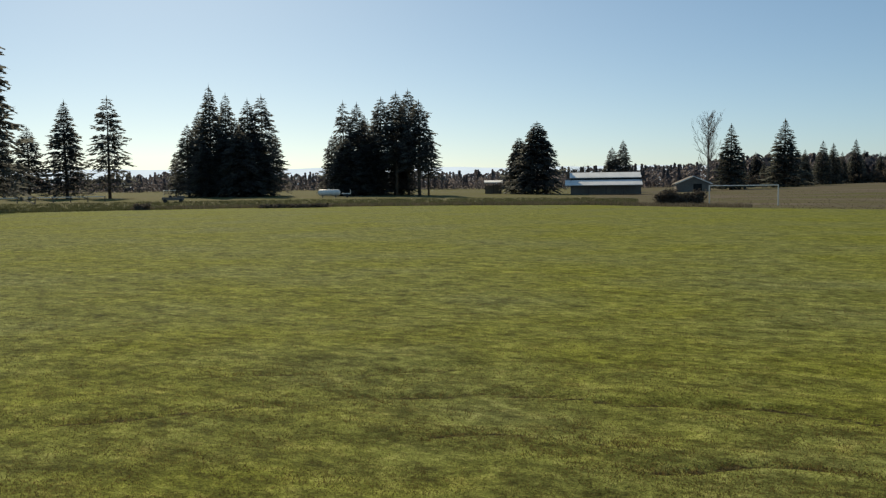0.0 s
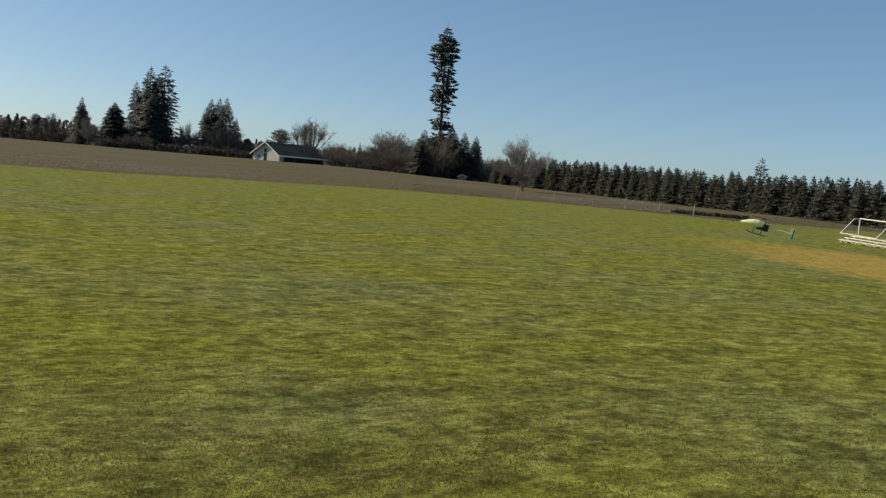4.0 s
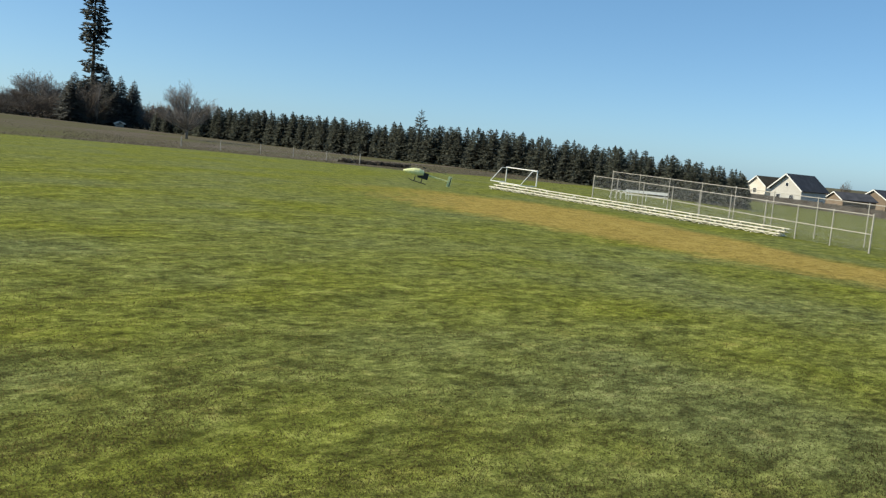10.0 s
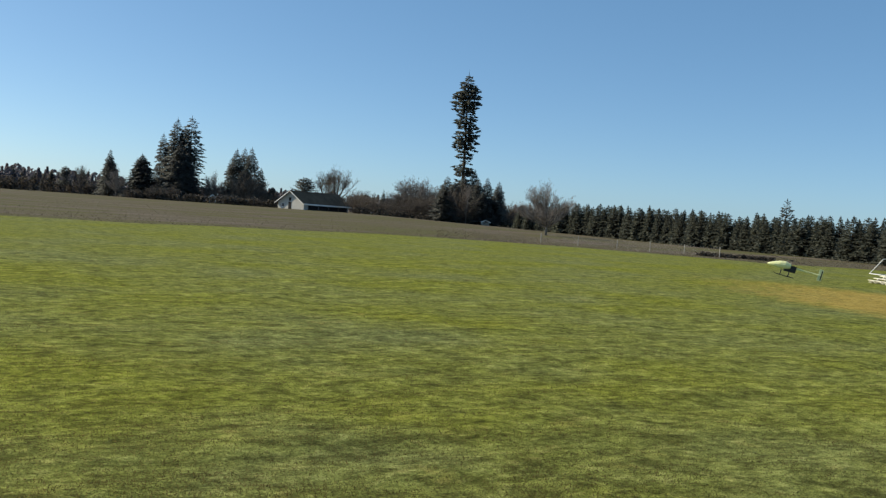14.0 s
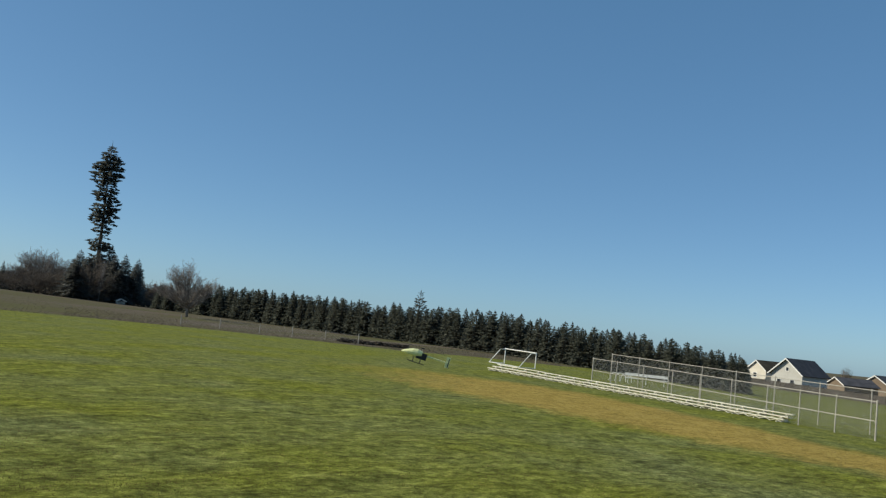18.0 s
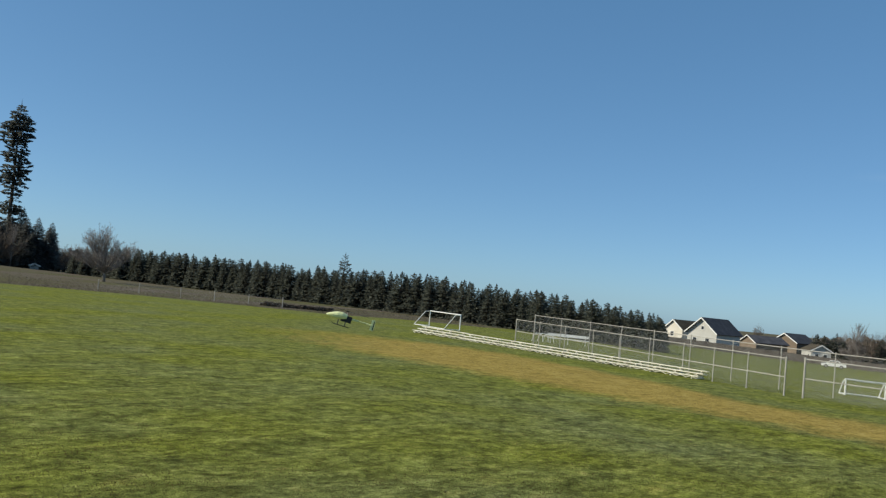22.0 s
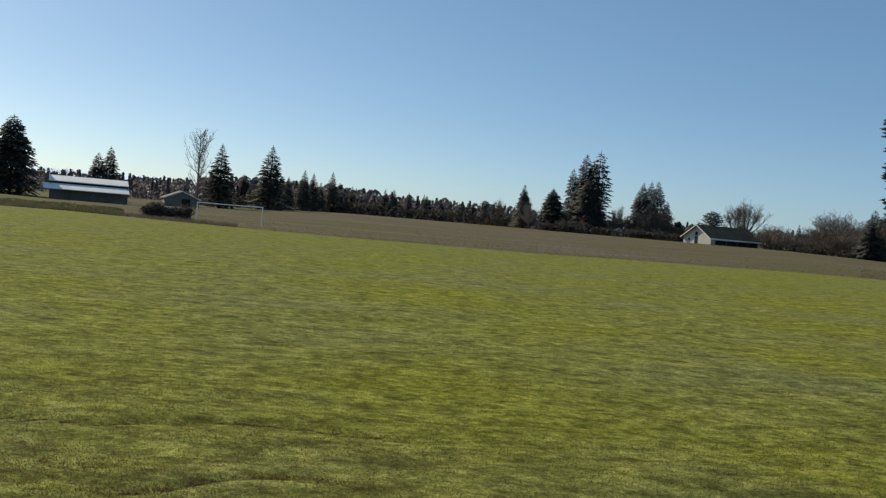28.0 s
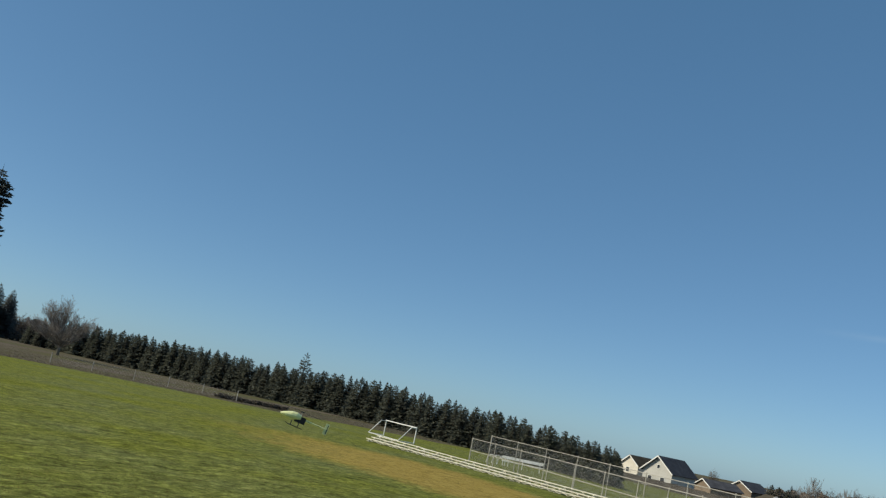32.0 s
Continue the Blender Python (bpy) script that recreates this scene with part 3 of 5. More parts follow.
def fan_shapes(seed, h, stems, spread, trunk_h, r0=0.14):
    """Broad leafless crown: limbs fanning out from a short trunk and curving upwards."""
    rng = random.Random(seed)
    trunk, twigs = Shape(), Shape()
    trunk.tube([(0, 0, 0), (0.03, 0.02, trunk_h * 0.6), (0, 0, trunk_h + 0.3)], [r0 * 1.3, r0, r0 * 0.8], 8)
    for i in range(stems):
        a = 6.283 * (i + rng.uniform(-0.3, 0.3)) / stems * 1.618
        tilt = spread * ((i + 0.5) / stems) ** 0.6
        o = Vector((math.cos(a), math.sin(a), 0))
        reach = (h - trunk_h) * (0.9 + 0.1 * math.cos(tilt)) * rng.uniform(0.85, 1.0) * (1 - 0.22 * math.sin(tilt))
        p = Vector((0, 0, trunk_h * rng.uniform(0.55, 1.0)))
        d = o * math.sin(tilt) + Vector((0, 0, math.cos(tilt)))
        pts = [p, p + (d + o * 0.08) * reach * 0.35, p + d * reach * 0.7, p + (d + Vector((0, 0, 0.12))) * reach]
        twigs.tube(pts, [r0 * 0.5, r0 * 0.33, r0 * 0.18, 0.01], 5, caps=False)
        for k in range(3):
            b0 = pts[1].lerp(pts[2], rng.random())
            o2 = Vector((rng.uniform(-1, 1), rng.uniform(-1, 1), rng.uniform(0, 0.6)))
            e = b0 + (d + o2 * 0.6).normalized() * reach * 0.42
            br = [b0, b0.lerp(e, 0.5) + Vector((0, 0, 0.04 * reach)), e]
            twigs.tube(br, [r0 * 0.2, r0 * 0.13, 0.008], 4, caps=False)
            twig_fan(twigs, rng, br, 0.018, 8, reach * 0.2, 0.8, 0.15)
        twig_fan(twigs, rng, pts, 0.018, 13, reach * 0.24, 0.85, 0.15)
    return trunk, twigs


def bare_tree(key, name, material, label, shapes, h):
    trunk, twigs = shapes
    PROTO[key] = (name, trunk.mesh("trunk", material, True), twigs.mesh("crown", material), h, label, "bare tree" if "shrub" not in name else "shrub")


bare_tree("poplar", "bare_poplar", M_TWIG, "tall leafless poplar with upright branches", poplar_shapes(31, 18.0), 18.0)
bare_tree("oak", "bare_oak", M_TWIG_B, "leafless oak with a rounded branching crown", fan_shapes(32, 12.0, 15, 0.65, 3.4, 0.2), 12.0)
bare_tree("maple", "bare_maple", M_TWIG, "small leafless tree with a dense fan of twigs", fan_shapes(33, 10.0, 44, 1.25, 2.4, 0.16), 10.0)
bare_tree("thicket", "bare_shrub", M_TWIG_B, "brown leafless thicket of upright stems", fan_shapes(34, 6.0, 18, 0.7, 0.4, 0.08), 6.0)
bare_tree("thicket_b", "bare_shrub", M_TWIG_B, "brown leafless thicket of upright stems", fan_shapes(35, 6.0, 16, 0.95, 0.3, 0.08), 6.0)


# the firs on the left of the field
for key, az, d, el, w in [
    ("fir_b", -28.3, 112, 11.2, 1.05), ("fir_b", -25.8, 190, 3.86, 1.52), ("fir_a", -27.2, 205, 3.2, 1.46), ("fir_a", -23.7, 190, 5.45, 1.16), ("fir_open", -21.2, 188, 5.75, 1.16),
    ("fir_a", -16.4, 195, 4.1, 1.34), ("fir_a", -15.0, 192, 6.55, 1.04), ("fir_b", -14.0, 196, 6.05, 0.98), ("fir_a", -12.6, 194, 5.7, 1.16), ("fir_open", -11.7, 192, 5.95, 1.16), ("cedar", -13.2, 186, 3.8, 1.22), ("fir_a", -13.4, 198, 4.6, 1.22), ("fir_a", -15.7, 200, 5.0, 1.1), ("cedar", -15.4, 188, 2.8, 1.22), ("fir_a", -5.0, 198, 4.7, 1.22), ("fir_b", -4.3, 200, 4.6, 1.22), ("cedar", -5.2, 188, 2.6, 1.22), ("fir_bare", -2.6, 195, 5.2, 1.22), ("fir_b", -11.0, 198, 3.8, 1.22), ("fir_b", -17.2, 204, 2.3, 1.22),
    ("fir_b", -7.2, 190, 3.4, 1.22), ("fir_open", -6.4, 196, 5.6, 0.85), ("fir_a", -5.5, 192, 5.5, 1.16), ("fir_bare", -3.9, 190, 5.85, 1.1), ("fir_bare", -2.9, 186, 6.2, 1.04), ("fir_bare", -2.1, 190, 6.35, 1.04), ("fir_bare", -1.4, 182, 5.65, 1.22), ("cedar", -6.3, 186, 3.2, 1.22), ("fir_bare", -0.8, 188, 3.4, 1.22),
    ("cedar", 5.25, 205, 3.15, 1.04), ("cedar", 6.45, 200, 4.15, 1.22), ("fir_a", 11.35, 235, 2.4, 1.46), ("fir_a", 12.05, 238, 2.85, 1.22),
    ("spruce", 18.8, 212, 3.7, 1.28), ("spruce", 22.0, 225, 3.9, 1.4), ("spruce", 23.2, 240, 2.0, 1.22), ("spruce", 24.2, 270, 2.5, 1.22), ("spruce", 24.8, 275, 2.35, 1.22), ("spruce", 26.05, 290, 2.55, 1.1),
    ("spruce", 29.6, 300, 1.75, 0.98), ("spruce", 31.2, 300, 1.65, 0.98), ("spruce", 32.2, 300, 1.6, 0.98),
    ("pine_round", 36.3, 285, 1.55, 0.8), ("fir_b", 38.85, 258, 2.8, 1.04), ("fir_b", 40.75, 256, 2.7, 1.34), ("fir_a", 42.8, 256, 5.1, 1.1), ("fir_open", 43.65, 254, 5.3, 1.04), ("fir_b", 42.0, 258, 4.1, 0.92), ("cedar", 43.3, 252, 2.6, 1.22),
    ("fir_a", 46.6, 254, 3.5, 1.16), ("fir_b", 47.55, 252, 3.65, 1.16), ("fir_b", 47.1, 256, 3.6, 1.1), ("cedar", 49.0, 250, 1.2, 1.46), ("pine_round", 51.1, 275, 2.0, 1.15),
    ("spruce", 56.3, 275, 1.55, 0.9), ("spruce", 57.3, 275, 1.6, 0.9), ("fir_b", 60.5, 238, 2.75, 1.55), ("fir_a", 61.6, 236, 2.9, 1.62), ("fir_b", 63.2, 236, 2.8, 1.28), ("fir_b", 64.0, 234, 2.6, 1.22), ("cedar", 62.6, 240, 2.0, 1.62),
    ("cedar", 65.6, 228, 1.0, 1.62), ("cedar", 66.8, 226, 0.9, 1.2),
    ("pine_sparse", 82.3, 172, 2.6, 1.1), ("pine_layered", 124.2, 190, 2.4, 1.0), ("fir_a", 125.0, 191, 1.3, 0.9), ("pine_layered", 125.8, 192, 2.2, 0.9), ("fir_b", 125.0, 196, 1.0, 1.3), ("fir_b", 123.4, 196, 0.4, 1.3),
    ("cedar", 40.8, 254, 2.6, 1.35), ("cedar", 38.9, 262, 2.3, 1.1), ("cedar", 47.2, 250, 2.2, 1.35), ("fir_b", 46.3, 256, 2.9, 1.1), ("fir_a", 48.2, 256, 2.4, 1.1), ("cedar", 48.8, 248, 0.9, 1.3), ("cedar", 43.0, 250, 3.4, 1.0), ("fir_a", 43.3, 256, 4.6, 1.2), ("cedar", 61.0, 232, 2.4, 1.3), ("cedar", 62.2, 234, 2.3, 1.3), ("cedar", 63.5, 236, 1.6, 1.3), ("fir_a", 62.3, 238, 3.3, 1.2), ("fir_b", 60.2, 240, 2.2, 1.3), ("cedar", -14.2, 190, 3.6, 1.2), ("cedar", -12.0, 190, 3.2, 1.2), ("cedar", -4.4, 190, 3.0, 1.2), ("cedar", -2.6, 192, 2.6, 1.2), ("spruce", 25.3, 285, 1.8, 1.1), ("spruce", 27.4, 300, 1.75, 1.0), ("spruce", 33.4, 302, 1.4, 1.0), ("fir_b", 20.3, 300, 1.9, 1.2),
    ("cedar", 60.4, 224, 2.1, 1.4), ("cedar", 63.0, 225, 1.9, 1.4), ("fir_b", 63.9, 226, 2.3, 1.4), ("fir_b", 62.6, 228, 2.7, 1.4),
    ("young_a", 113.3, 215, 0.15, 1.5), ("young_b", 113.8, 215, 0.1, 1.5), ("young_a", 114.4, 215, -0.1, 1.5), ("young_a", 116.5, 215, 0.25, 1.5), ("young_b", 117.3, 215, 0.4, 1.5), ("young_c", 118.0, 215, 0.3, 1.6), ("young_b", 115.6, 220, 0.1, 1.6),
    ("young_a", 112.9, 215, 0.2, 1.6), ("spruce", 117.7, 220, 0.35, 1.2), ("young_a", 119.0, 216, 0.2, 1.6), ("young_c", 103.2, 150, 0.5, 1.0), ("young_c", 102.2, 150, 0.6, 1.0),
]:
    plant(key, az, d, top_h(az, d, el), w)
plant("giant", 61.5, 240, top_h(61.5, 240, 9.6), 1.0, turn=0.4)

# leafless trees
for key, az, d, el, w in [
    ("poplar", 17.4, 214, 4.4, 1.25), ("oak", 53.2, 272, 3.0, 1.35), ("oak", 52.5, 275, 2.7, 1.2), ("maple", 58.3, 255, 2.6, 1.4), ("maple", 59.3, 258, 2.55, 1.4), ("maple", 57.6, 258, 1.6, 1.4), ("maple", 67.3, 160, 2.95, 1.2),
    ("oak", 37.2, 285, 1.8, 0.8), ("maple", 45.2, 256, 2.0, 0.7), ("thicket", 47.3, 245, 2.0, 1.4), ("thicket_b", 61.3, 226, 2.3, 1.2), ("maple", 39.3, 252, 1.8, 0.7), ("poplar", 61.9, 224, 2.2, 0.7),
    ("oak", 9.6, 235, 1.4, 1.0), ("oak", 8.8, 232, 1.3, 1.0), ("oak", 109.4, 215, 0.55, 0.6), ("oak", 120.2, 200, 0.8, 1.2), ("oak", 118.4, 205, 0.5, 1.1), ("oak", 121.4, 205, 0.3, 1.2), ("maple", 119.3, 200, 0.4, 1.2), ("maple", 122.0, 200, -0.1, 1.2), ("maple", 115.0, 212, 0.1, 1.2),
]:
    plant(key, az, d, top_h(az, d, el), w)
rng = random.Random(5)
for i in range(84):
    az = rng.uniform(54.6, 65.5)
    d = rng.uniform(228, 262)
    plant(rng.choice(("thicket", "thicket_b")), az, d, top_h(az, d, rng.uniform(0.5, 1.4)), rng.uniform(1.3, 2.1), group="thicket along the pasture")
for i in range(26):
    az = rng.uniform(39.5, 49.5)
    d = rng.uniform(236, 262)
    plant(rng.choice(("thicket", "thicket_b")), az, d, top_h(az, d, rng.uniform(0.4, 1.2)), rng.uniform(1.0, 1.6), group="thicket along the pasture")

for i in range(44):
    az = rng.uniform(18, 39.5)
    d = rng.uniform(292, 312)
    plant(rng.choice(("spruce", "fir_b", "fir_a")), az, d, top_h(az, d, rng.uniform(0.8, 1.5) + (0.45 if i % 6 == 0 else 0)), rng.uniform(1.0, 1.4), group="firs before the far woods")
for i in range(20):
    az = rng.uniform(114.5, 122)
    d = rng.uniform(205, 240)
    plant(rng.choice(("oak", "maple", "poplar")), az, d, top_h(az, d, rng.uniform(0.3, 1.25)), rng.uniform(0.9, 1.4), group="trees beyond the houses")
for i in range(24):
    az = rng.uniform(103, 131)
    d = rng.uniform(226, 262)
    plant(rng.choice(("oak", "maple", "maple", "spruce")), az, d, top_h(az, d, rng.uniform(-0.1, 0.45)), rng.uniform(0.9, 1.3), group="trees beyond the houses")

# the young fir plantation
rng = random.Random(8)
ROW = ([65.5, 70, 77, 84, 90, 95, 100, 103.5], [212, 196, 168, 147, 131, 121, 113, 109])
TOPS = ([65.5, 68, 73, 78, 84, 88, 93, 98, 101.5, 104], [1.15, 1.3, 1.5, 1.4, 1.5, 1.62, 1.3, 1.1, 0.55, 0.4])
az = 65.6
while az < 103.4:
    d = ramp(az, *ROW)
    for back in (0.0, 2.4, 4.8):
        a, dd = az + rng.uniform(-0.25, 0.25), d + back + rng.uniform(-0.6, 0.6)
        plant(rng.choice(("young_a", "young_b", "young_c")), a, dd, top_h(a, dd, ramp(a, *TOPS) + rng.uniform(-0.3, 0.2)), rng.uniform(1.0, 1.35), group="young fir plantation")
    az += math.degrees(1.25 / d) * rng.uniform(0.85, 1.2) / math.cos(radians(25))


# far woods behind the pasture and beyond the buildings
def far_woods(seed, az0, az1, d0, d1, el, rag, n, material, label, lean=0.5):
    """A belt of distant trees, each a small crown of ragged sprays on a stem."""
    rng = random.Random(seed)
    s = Shape()
    for i in range(n):
        az = az0 + (az1 - az0) * (i + rng.random()) / n
        d = rng.uniform(d0, d1)
        p = spot(az, d)
        e = el(az) if callable(el) else el
        h = EYE + d * math.tan(radians(e + rng.choice((rng.uniform(-rag, 0), rng.uniform(-rag, rag * 0.3), rng.uniform(0, rag)))) * SPAN) - p.z
        h = max(3.0, h)
        pointed = rng.random() < lean
        r = h * rng.uniform(0.13, 0.22) if pointed else h * rng.uniform(0.34, 0.55)
        s.tube([p, p + Vector((0, 0, h * 0.8))], [0.02 * h, 0.005 * h], 3, caps=False)
        for k in range(170):
            t = rng.random() ** 0.8
            rr = r * ((1 - t) if pointed else math.sin(math.pi * (0.15 + 0.8 * t)))
            a = rng.uniform(0, 6.28)
            q = p + Vector((math.cos(a) * rr, math.sin(a) * rr, h * (0.05 + 0.93 * t)))
            w = h * rng.uniform(0.035, 0.075)
            o = Vector((math.cos(a + 1.57), math.sin(a + 1.57), rng.uniform(-0.3, 0.3))) * w
            u = Vector((math.cos(a) * 0.5, math.sin(a) * 0.5, -0.6)) * w * 1.5
            s.face(q + o, q - u * 0.8, q - o, q + u)
    ob = new("far_woods", s.mesh("far_woods", material))
    tagged(ob, label, "trees", kind="stuff")


far_woods(41, 17.5, 38.5, 300, 360, lambda a: ramp(a, [17, 20, 24, 28, 33, 38.5], [1.25, 1.4, 1.45, 1.3, 1.12, 1.0]), 0.4, 420, M_WOODS, "distant dark belt of mixed woods behind the pasture", 0.75)
far_woods(42, -30, 17, 420, 560, lambda a: ramp(a, [-30, -18, -9, 2, 10, 17], [0.6, 0.9, 0.8, 0.85, 1.0, 1.2]), 0.25, 520, M_WOODS, "distant dark tree line below the hills", 0.7)
far_woods(43, 38, 66, 300, 340, 0.85, 0.35, 300, M_WOODS, "distant dark belt of trees behind the farm", 0.65)
far_woods(44, 103, 140, 260, 330, lambda a: ramp(a, [103, 110, 113, 118, 124, 140], [-0.5, -0.5, -0.1, 0.2, 0.1, 0.0]), 0.25, 320, M_WOODS_BR, "distant brown leafless trees beyond the houses", 0.2)


# ---- hills ----
def hills():
    """Long low hills on the horizon."""
    # distance haze is put into the pale blue base colour and a faint glow
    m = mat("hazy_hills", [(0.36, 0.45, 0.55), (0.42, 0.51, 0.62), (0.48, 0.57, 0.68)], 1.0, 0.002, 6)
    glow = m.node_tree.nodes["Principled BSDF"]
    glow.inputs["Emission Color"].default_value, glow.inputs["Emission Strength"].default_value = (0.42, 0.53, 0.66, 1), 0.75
    s = Shape()
    n = 160
    pts = []
    for i in range(n + 1):
        az = -45 + 75 * i / n
        h = 4000 * math.tan(radians(1.18 + 0.26 * noise.noise((az * 0.11, 1.7, 0)) + 0.1 * noise.noise((az * 0.5, 4, 0))))
        pts.append((az, h))
    for (a0, h0), (a1, h1) in zip(pts, pts[1:]):
        def q(a, d, z):
            return (d * math.sin(radians(a)), d * math.cos(radians(a)), z)
        s.face(q(a0, 3500, -10), q(a1, 3500, -10), q(a1, 4000, h1), q(a0, 4000, h0))
        s.face(q(a0, 4000, h0), q(a1, 4000, h1), q(a1, 4400, -10), q(a0, 4400, -10))
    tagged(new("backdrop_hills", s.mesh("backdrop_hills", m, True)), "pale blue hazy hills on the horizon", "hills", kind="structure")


hills()


def vapour_trail():
    """Thin soft streak of vapour high over the school."""
    m = bpy.data.materials.new("vapour")
    m.use_nodes = True
    N, L = m.node_tree.nodes, m.node_tree.links
    N.remove(N["Principled BSDF"])
    soft, veil, glow, mixer = N.new("ShaderNodeAttribute"), N.new("ShaderNodeBsdfTransparent"), N.new("ShaderNodeEmission"), N.new("ShaderNodeMixShader")
    soft.attribute_name = "soft"
    # the streak's sunlit white is put in as its own glow
    glow.inputs[0].default_value, glow.inputs[1].default_value = (0.75, 0.87, 1.0, 1), 0.75
    L.new(soft.outputs["Fac"], mixer.inputs[0])
    L.new(veil.outputs[0], mixer.inputs[1])
    L.new(glow.outputs[0], mixer.inputs[2])
    L.new(mixer.outputs[0], N["Material Output"].inputs[0])
    s, alpha = Shape(), []
    n = 40
    for i in range(n + 1):
        a, e = radians(110.9 + 22.6 * i / n), 9.43 - 0.33 * i / n
        w = 0.3 + 0.1 * noise.noise((i * 0.4, 2, 0))
        for k in (-1, 0, 1):
            el = radians(e + k * w)
            s.v.append((4300 * math.sin(a), 4300 * math.cos(a), EYE + 4300 * math.tan(el)))
            alpha.append(0.0 if k else 0.17 * math.sin(math.pi * i / n) * (0.8 + 0.4 * noise.noise((i * 0.7, 5, 0))))
        if i:
            for k in (0, 1):
                b = 3 * i + k
                s.f.append((b - 3, b, b + 1, b - 2))
    me = s.mesh("backdrop_vapour_trail", m)
    layer = me.attributes.new("soft", "FLOAT", "POINT")
    layer.data.foreach_set("value", alpha)
    tagged(new("backdrop_vapour_trail", me), "faint white vapour trail in the blue sky", "vapour trail", kind="structure")


vapour_trail()


# ---- pipe goals ----
def goal(p, q, height, depth, r, label, net_side=1, stand=True):
    """Soccer goal with its line from p to q: posts, crossbar, back stays and ground bar."""
    p, q = Vector(p), Vector(q)
    height, depth, r = height * SPAN, depth * SPAN, r * SPAN
    ln = (q - p).length
    g = thing("soccer_goal", aim(p, q), label, "soccer goal")
    dz = q.z - p.z
    for x, z in ((0, 0), (ln, dz)):
        part("post", Shape().tube([(x, 0, z - 0.02), (x, 0, z + height)], [r, r], 10), M_WHITE, g)
        if stand:
            part("back_stay", Shape().tube([(x, 0, z + height - r), (x, depth * 0.32 * net_side, z + height - r * 1.5), (x, depth * net_side, z + 0.05)], [r * 0.8] * 3, 8), M_WHITE, g)
            part("ground_bar", Shape().rod((x, 0, z + 0.04), (x, depth * net_side, z + 0.04), r * 0.7, 8), M_WHITE, g)
    part("crossbar", Shape().tube([(-r, 0, height), (ln / 2, 0, height + dz / 2 - 0.015), (ln + r, 0, height + dz)], [r, r, r], 10), M_WHITE, g)
    if stand:
        part("rear_bar", Shape().rod((0, depth * net_side, 0.05), (ln, depth * net_side, dz + 0.05), r * 0.7, 8), M_WHITE, g)
    return g


goal(spot(17.5, 95), spot(21.65, 94), 2.1, 1.6, 0.055, "weathered white soccer goal frame without a net at the field's edge", 1, False)
goal(spot(88.3, 86), spot(90.35, 81), 1.5, 1.7, 0.05, "white pipe soccer goal with slanted back stays", -1)
goal(spot(114.65, 57), spot(116.85, 58), 0.95, 0.8, 0.055, "small white soccer goal behind the ball field fence", 1)


# ---- bleachers ----
def bleacher():
    """One low bench bleacher, 4.5 m long: seat and foot planks on angle frames."""
    b = thing("bleacher", Matrix.Identity(4), "low white aluminium bleacher bench with plank rows on the grass", "bleacher", "row of bleachers by the ball field")
    for x in (0.35, 1.62, 2.88, 4.15):
        f = Shape()
        f.box((x, 0.65, 0.03), (0.06, 1.4, 0.06))
        for y, z in ((0.15, 0.16), (0.62, 0.3), (1.1, 0.45)):
            f.box((x, y, z / 2), (0.05, 0.05, z))
            f.box((x, y, z - 0.03), (0.06, 0.3, 0.05))
        f.rod((x, 0.05, 0.04), (x, 1.15, 0.43), 0.03, 4)
        f.rod((x, 1.3, 0.04), (x, 0.6, 0.28), 0.025, 4)
        part("frame", f, M_ALU, b)
    for y, z in ((0.15, 0.175), (0.62, 0.315), (1.1, 0.465)):
        part("seat_plank", Shape().box((2.25, y, z), (4.5, 0.26, 0.045), chamfer=0.01), M_ALU, b)
    for y, z in ((0.38, 0.12), (0.86, 0.26)):
        part("foot_plank", Shape().box((2.25, y, z), (4.5, 0.24, 0.035), chamfer=0.01), M_ALU, b)
    for i in range(7):
        x = 0.1 + i * 0.615
        part("front_strut", Shape().rod((x, 0.03, 0.03), (x + 0.307, 0.03, 0.15), 0.022, 4).rod((x + 0.307, 0.03, 0.15), (x + 0.615, 0.03, 0.03), 0.022, 4), M_ALU, b)
    for x in (0.98, 2.25, 3.52):
        part("brace", Shape().rod((x - 0.62, 1.15, 0.06), (x + 0.62, 1.15, 0.42), 0.02, 4).rod((x - 0.62, 1.15, 0.42), (x + 0.62, 1.15, 0.06), 0.02, 4), M_ALU, b)
    return b


BL0, BL1 = spot(87.2, 63.5), spot(106.0, 48.8)
bl = bleacher()
count = 5
step = (BL1 - BL0) / count
for i in range(count):
    p = BL0 + step * i
    m = aim(p, p + step) @ Matrix.Rotation(-math.atan2(step.z, math.hypot(step.x, step.y)), 4, "Y")
    m.translation.z += 0.01
    if i == 0:
        bl.matrix_world = m @ Matrix.Diagonal((step.length / 4.51, SPAN, SPAN, 1))
    else:
        copy_thing(bl, m @ Matrix.Diagonal((step.length / 4.51, SPAN, SPAN, 1)))


# ---- chain-link fences ----
def chain_link(w, h, cell=0.06, r=0.0022, slope=0.0):
    """Diamond wire panel in the xz plane, from (0, 0) to (w, h), sheared by slope."""
    s = Shape()
    k = cell * math.sqrt(2) * 1.25
    c = -h
    while c < w:
        for flip in (0, 1):
            x0, z0 = max(0.0, c), max(0.0, -c)
            x1, z1 = min(w, c + h), min(h, w - c)
            if x1 - x0 < 0.02:
                continue
            if flip:
                a, b = (w - x0, z0), (w - x1, z1)
            else:
                a, b = (x0, z0), (x1, z1)
            y = 0.003 if flip else -0.003
            s.tube([(a[0], y, a[1] + slope * a[0]), (b[0], y, b[1] + slope * b[0])], [r, r], 3, caps=False)
        c += k
    return s


